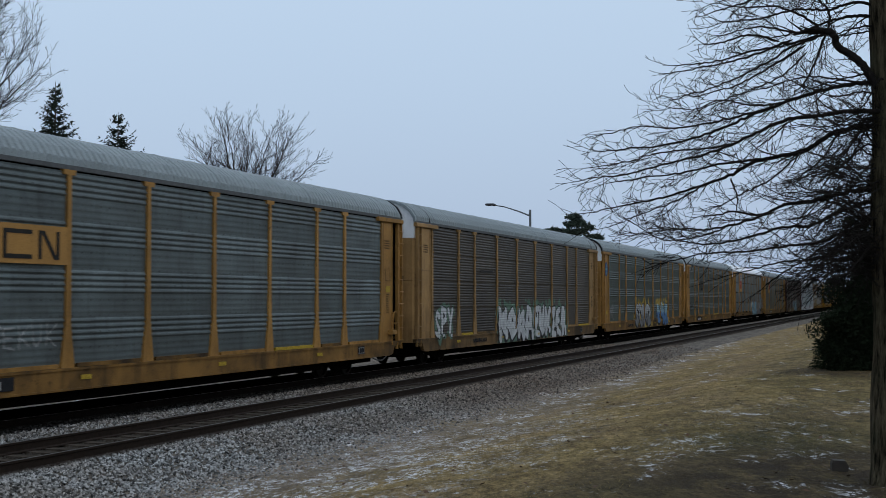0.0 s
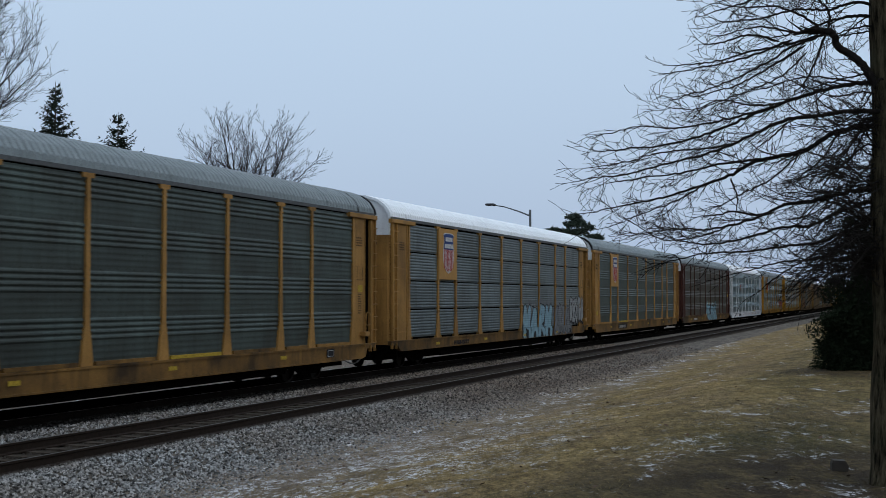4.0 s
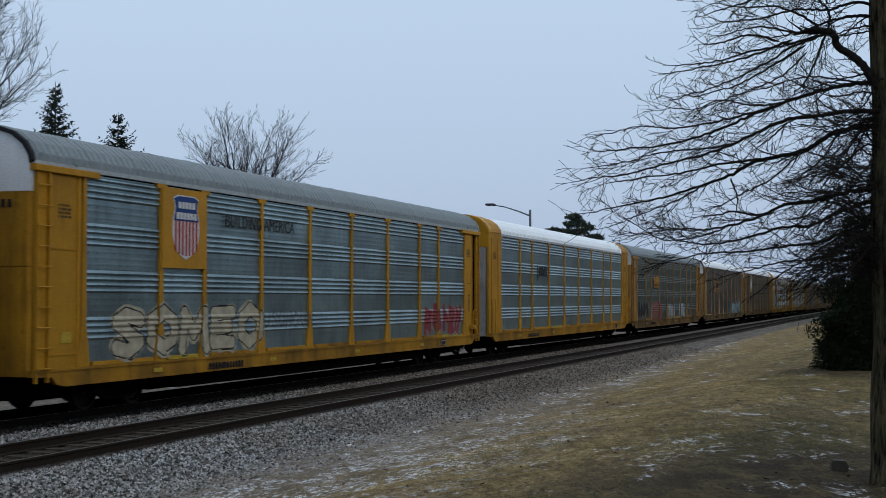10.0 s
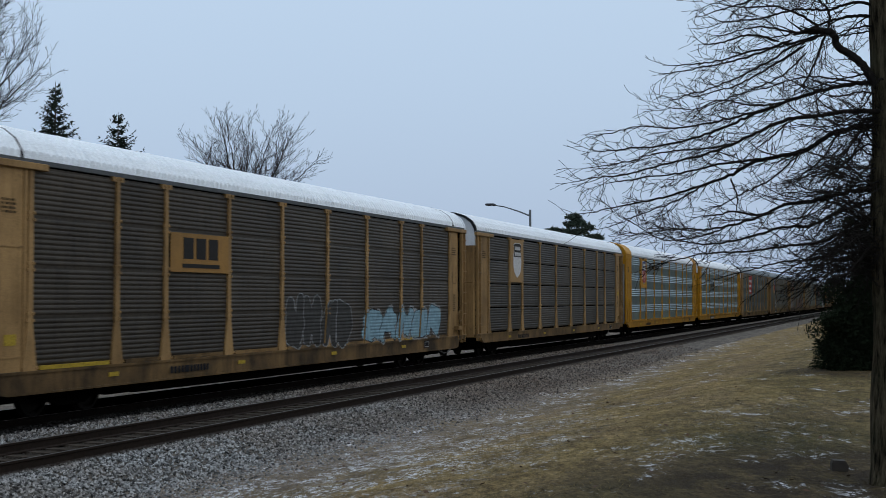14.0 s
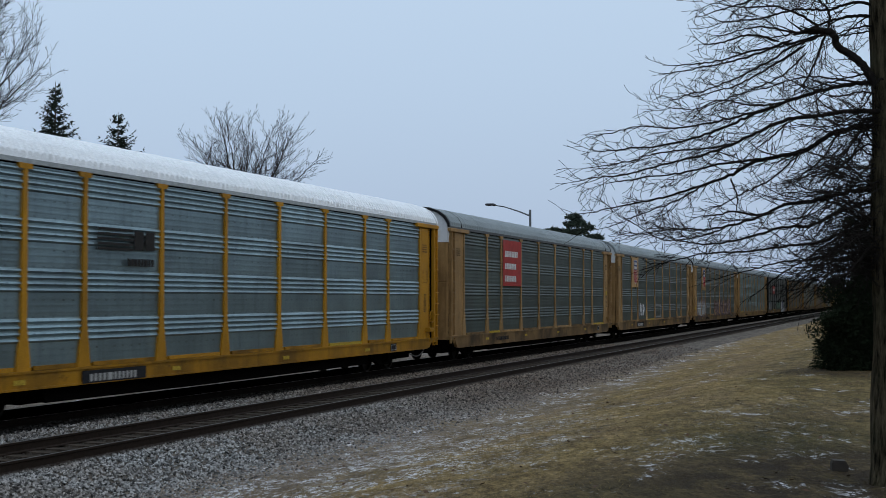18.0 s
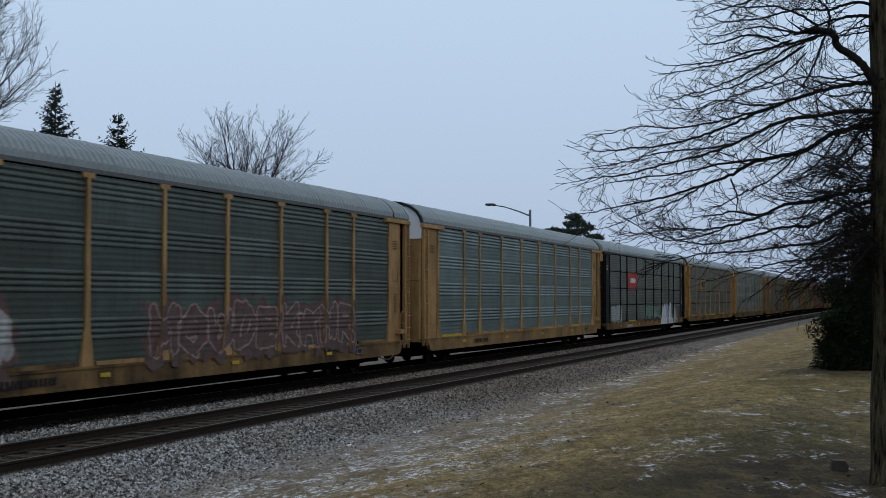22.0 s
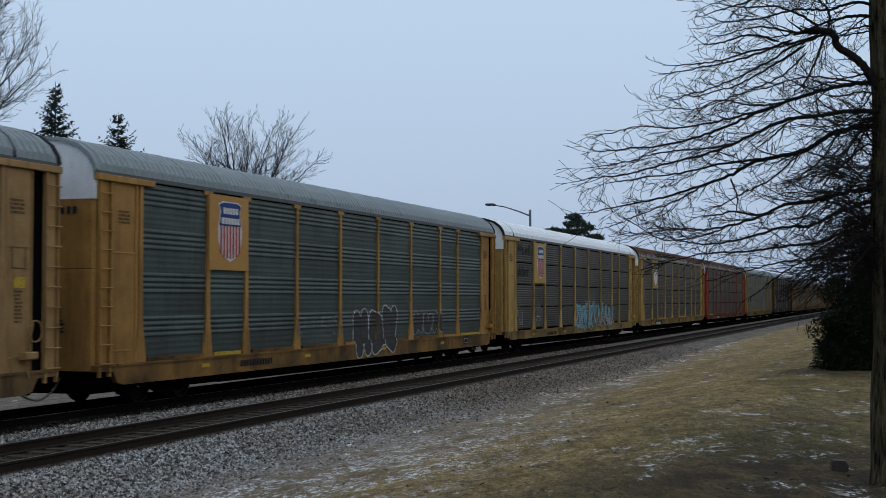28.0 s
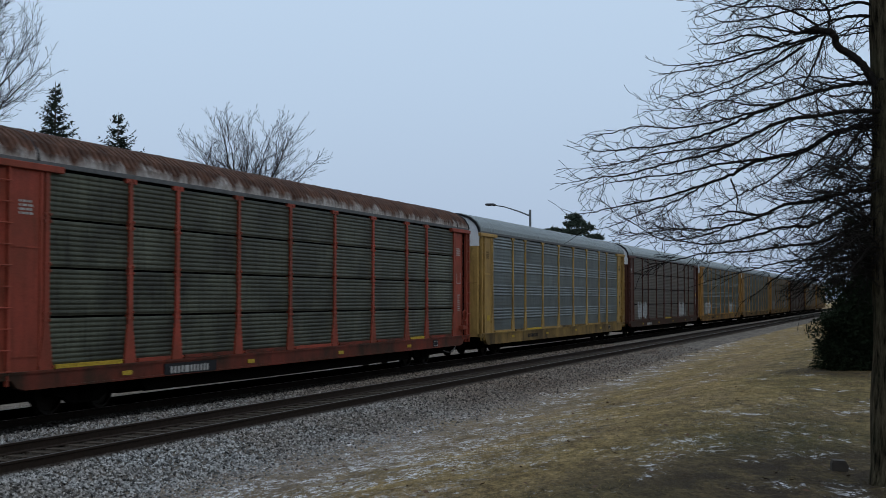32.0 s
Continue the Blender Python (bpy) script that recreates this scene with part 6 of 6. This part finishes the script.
def build_evergreen():
    bush = empty("evergreen_shrub", (32.6, 1.12, 0.5), "large dark evergreen shrub at the lawn's edge", "shrub")
    rnd = random.Random(4)
    part("stem", Shape().tube([(0, 0, -0.2), (0, 0, 2.6)], [0.12, 0.04], 8).mesh("stem"), BARK, bush)
    s = Shape()
    for i in range(60):
        z = rnd.uniform(0.15, 3.0)
        wide = 0.95 if z < 1.7 else 0.95 - 0.33 * (z - 1.7)
        c = (rnd.uniform(-0.6, 0.6), rnd.uniform(-1.7, wide - 0.2), z)
        r = rnd.uniform(0.22, 0.42)
        leaf_cloud(s, rnd, c, (r, r * 1.1, r * 0.8), 900 if z < 2.2 else 420, 0.07)
    leaf_cloud(s, rnd, (0, -0.3, 1.15), (0.8, 1.0, 1.15), 30000, 0.085)
    leaf_cloud(s, rnd, (0, -0.7, 2.2), (0.7, 0.9, 0.8), 11000, 0.08)
    for i in range(44):
        z = rnd.uniform(2.3, 3.9)
        c = (rnd.uniform(-0.5, 0.5), rnd.uniform(-1.5, 0.85 - 0.5 * (z - 2.3)), z)
        leaf_cloud(s, rnd, c, (0.2, 0.24, 0.16), 190, 0.075)
    part("foliage", s.mesh("foliage"), BUSH_NEEDLE, bush)


def build_pine():
    tree = empty("pine", (116.8, 29.0, -0.5), "dark rounded pine rising far behind the railway", "tree")
    rnd = random.Random(9)
    part("trunk", Shape().tube([(0, 0, -0.2), (0, 0, 9.5)], [0.3, 0.08], 8).mesh("trunk"), BARK, tree)
    s = Shape()
    for y, z, wide, tall, n in ((-0.2, 10.0, 1.0, 0.5, 9), (-1.3, 9.2, 0.8, 0.5, 7), (1.7, 8.7, 1.1, 0.4, 8), (0.9, 8.5, 1.3, 0.5, 9), (-0.4, 8.0, 2.6, 0.6, 16), (0.2, 6.6, 2.7, 0.9, 18)):
        for i in range(n):
            c = (rnd.uniform(-1.2, 1.2), y + rnd.uniform(-wide, wide), z + rnd.uniform(-tall, tall))
            leaf_cloud(s, rnd, c, (0.5, 0.55, 0.28), 150, 0.3)
    part("crown", s.mesh("crown"), PINE_NEEDLE, tree)


def build_street_lamp():
    lamp = empty("street_lamp", (72.3, 20.1, -0.5), "grey metal street lamp with a long curved arm", "street lamp")
    part("pole", Shape().tube([(0, 0, 0), (0, 0, 7.95)], [0.1, 0.065], 10).mesh("pole"), GALVANISED, lamp)
    part("arm", Shape().tube([(0, 0, 7.6), (-0.2, 0.6, 7.85), (-0.5, 1.4, 8.12), (-0.72, 2.0, 8.22)], [0.045, 0.04, 0.035, 0.03], 8).mesh("arm"), GALVANISED, lamp)
    part("luminaire", Shape().box(-1.05, -0.6, 1.85, 2.35, 8.17, 8.29, 0.03).mesh("luminaire"), plain("lamp_housing", (0.05, 0.05, 0.055)), lamp)


def build_light_block_belt():
    """A dark tree-like belt added out of view, to cut low sky light and reflections on the cars."""
    rng, s = random.Random(17), Shape()
    cols, rows = 300, 6
    v = []
    for i in range(cols + 1):
        x = -130 + 3.0 * i
        q = min(1.0, (x + 130) / 260)
        y = -23 + 22 * abs(2 * q - 1) ** 3 - 3 * noise.noise((x * 0.12, 0, 0)) * (1 if x < 120 else 0.3)
        # carried on beside the track, to darken reflections on the far cars
        if x > 130:
            y += min(8.0, (x - 130) * 0.2)
        top = 10.5 + 2.5 * noise.noise((x * 0.17, 3, 0)) + 1.2 * noise.noise((x * 0.6, 5, 0))
        for j in range(rows + 1):
            u = j / rows
            v.append((x + rng.uniform(-0.5, 0.5), y - 3.0 * u * u + rng.uniform(-0.7, 0.7), 0.5 + (top - 0.5) * u))
    n = rows + 1
    s.add(v, [(i * n + j, (i + 1) * n + j, (i + 1) * n + j + 1, i * n + j + 1) for i in range(cols) for j in range(rows)])
    thing("backdrop", s.mesh("backdrop"), plain("light_block_dark", (0.035, 0.035, 0.025), 0.95, 0, 1.5, 0.5), "dark tree-like belt added out of view, blocking low sky light", "trees", kind="structure")


def build_small_things():
    rnd = random.Random(2)
    ring = [(-0.07, 0.0), (0.075, 0.0), (0.08, 0.09), (0.065, 0.125), (-0.05, 0.12), (-0.08, 0.07)]
    x, y = 13.55, 0.64
    thing("stone_block", Shape().prism_y(ring, -0.07, 0.08).mesh("stone_block"), plain("grey_rock", (0.05, 0.043, 0.036)), "rough grey stone block lying on the mulch", "rock", at=pose(x, y, ground_height(x, y) - 0.02, 0, 0, 100))
    s = Shape().tube([(0, 0, 0), (0.35, 0.1, 0.03), (0.8, 0.12, 0.02), (1.2, 0.3, 0.05)], [0.03, 0.028, 0.022, 0.012], 7)
    s.tube([(0.7, 0.12, 0.02), (0.95, -0.05, 0.1)], [0.018, 0.008], 5)
    thing("fallen_branch", s.mesh("fallen_branch", True), TWIG, "dark fallen branch lying on the ballast edge", "branch", at=pose(49.8, 11.1, -0.13, 0, 0, 100))
    leaves = Shape()
    for i in range(420):
        x, y = 9.5 + 26 * rnd.random() ** 1.5, rnd.uniform(-1.5, 9.0)
        leaf = rnd.uniform(0.02, 0.045)
        a = rnd.uniform(0, 6.28)
        u, w = Vector((math.cos(a), math.sin(a), rnd.uniform(-0.2, 0.5))) * leaf, Vector((-math.sin(a), math.cos(a), rnd.uniform(-0.2, 0.5))) * leaf * 0.6
        c = Vector((x, y, ground_height(x, y) + 0.015))
        leaves.add([c - u, c + w, c + u, c - w], [(0, 1, 2, 3)])
    thing("fallen_leaves", leaves.mesh("fallen_leaves"), plain("brown_leaf", (0.09, 0.05, 0.03)), "scattered brown fallen leaves on the lawn", "leaves", kind="stuff")


def build_grass():
    rng = np.random.default_rng(8)
    n = 60000
    x = 9 + 40 * rng.random(n) ** 1.8
    y = -3 + 12.5 * rng.random(n)
    clear = np.hypot(x - 12.9, y - 0.2) > 2.2 + 2.4 * rng.random(n)
    x, y = x[clear], y[clear]
    n = len(x)
    z = np.array([ground_height(p, q) for p, q in zip(x, y)])
    a, h = rng.random(n) * 6.283, 0.008 + 0.022 * rng.random(n)
    w = 0.003 + 0.004 * rng.random(n)
    lean = (rng.random((n, 2)) - 0.5) * 0.07
    v = np.empty((n, 3, 3))
    v[:, 0] = np.stack([x - np.cos(a) * w, y - np.sin(a) * w, z - 0.005], 1)
    v[:, 1] = np.stack([x + np.cos(a) * w, y + np.sin(a) * w, z - 0.005], 1)
    v[:, 2] = np.stack([x + lean[:, 0], y + lean[:, 1], z + h], 1)
    thing("dead_grass", mesh_from("dead_grass", v.reshape(-1, 3).tolist(), [(3 * i, 3 * i + 1, 3 * i + 2) for i in range(n)]), STRAW, "short dead straw-coloured grass blades", "grass", kind="stuff")


# ---------------------------------------------------------------- building it all
build_ground()
build_ballast()
build_near_tree()
build_evergreen()
build_street_lamp()
build_pine()
build_spruce((58.9, 42.4, -0.3), 14.2, 4.1, 1)
build_spruce((68.7, 44.95, -0.3), 14.0, 5.4, 2)
build_bare_tree((50.9, 27.0, -0.3), 4.6, (4.2, 6.7), 15, 29, "pale bare many-stemmed tree behind the railway", 2.4)
build_bare_tree((36.2, 32.2, -0.3), 5.0, (5.3, 10.8), 24, 22, "tall pale bare tree behind the railway", 3.0)
build_light_block_belt()
build_grass()
build_small_things()
car_meshes()
decorate([build_car(number) for number in range(len(CARS))])
build_track("near_track", NEAR_TRACK, RAIL, -900, 1300, TIE, RAIL_STEEL)
build_track("far_track", FAR_TRACK, RAIL, -900, 1300, SHADED_TIE, SHADED_RAIL)


def place(t):
    """How far the train has come at t seconds."""
    return SPEED * t + GAIN * t * t


def motions():
    for car, x in TRAIN:
        walk(car, [(t, pose(x - place(t), FAR_TRACK, 0)) for t in (0.0, 4.0, 8.0, 12.0, 16.0, 20.0, 24.0, 28.0, SECONDS)])
    # all wheelsets roll alike: the fore and aft one of the first truck are keyed, the rest share their keys
    rolled = {}
    for wheel, x in WHEELS:
        if x not in rolled:
            walk(wheel, [(i / FPS, pose(x, 0, 0.457) @ Matrix.Rotation(-place(i / FPS) / 0.457, 4, "Y")) for i in range(int(SECONDS * FPS) + 1)])
            rolled[x] = wheel.animation_data
        else:
            wheel.rotation_mode = "QUATERNION"
            keys = wheel.animation_data_create()
            keys.action = rolled[x].action
            keys.action_slot = rolled[x].action_slot


motions()
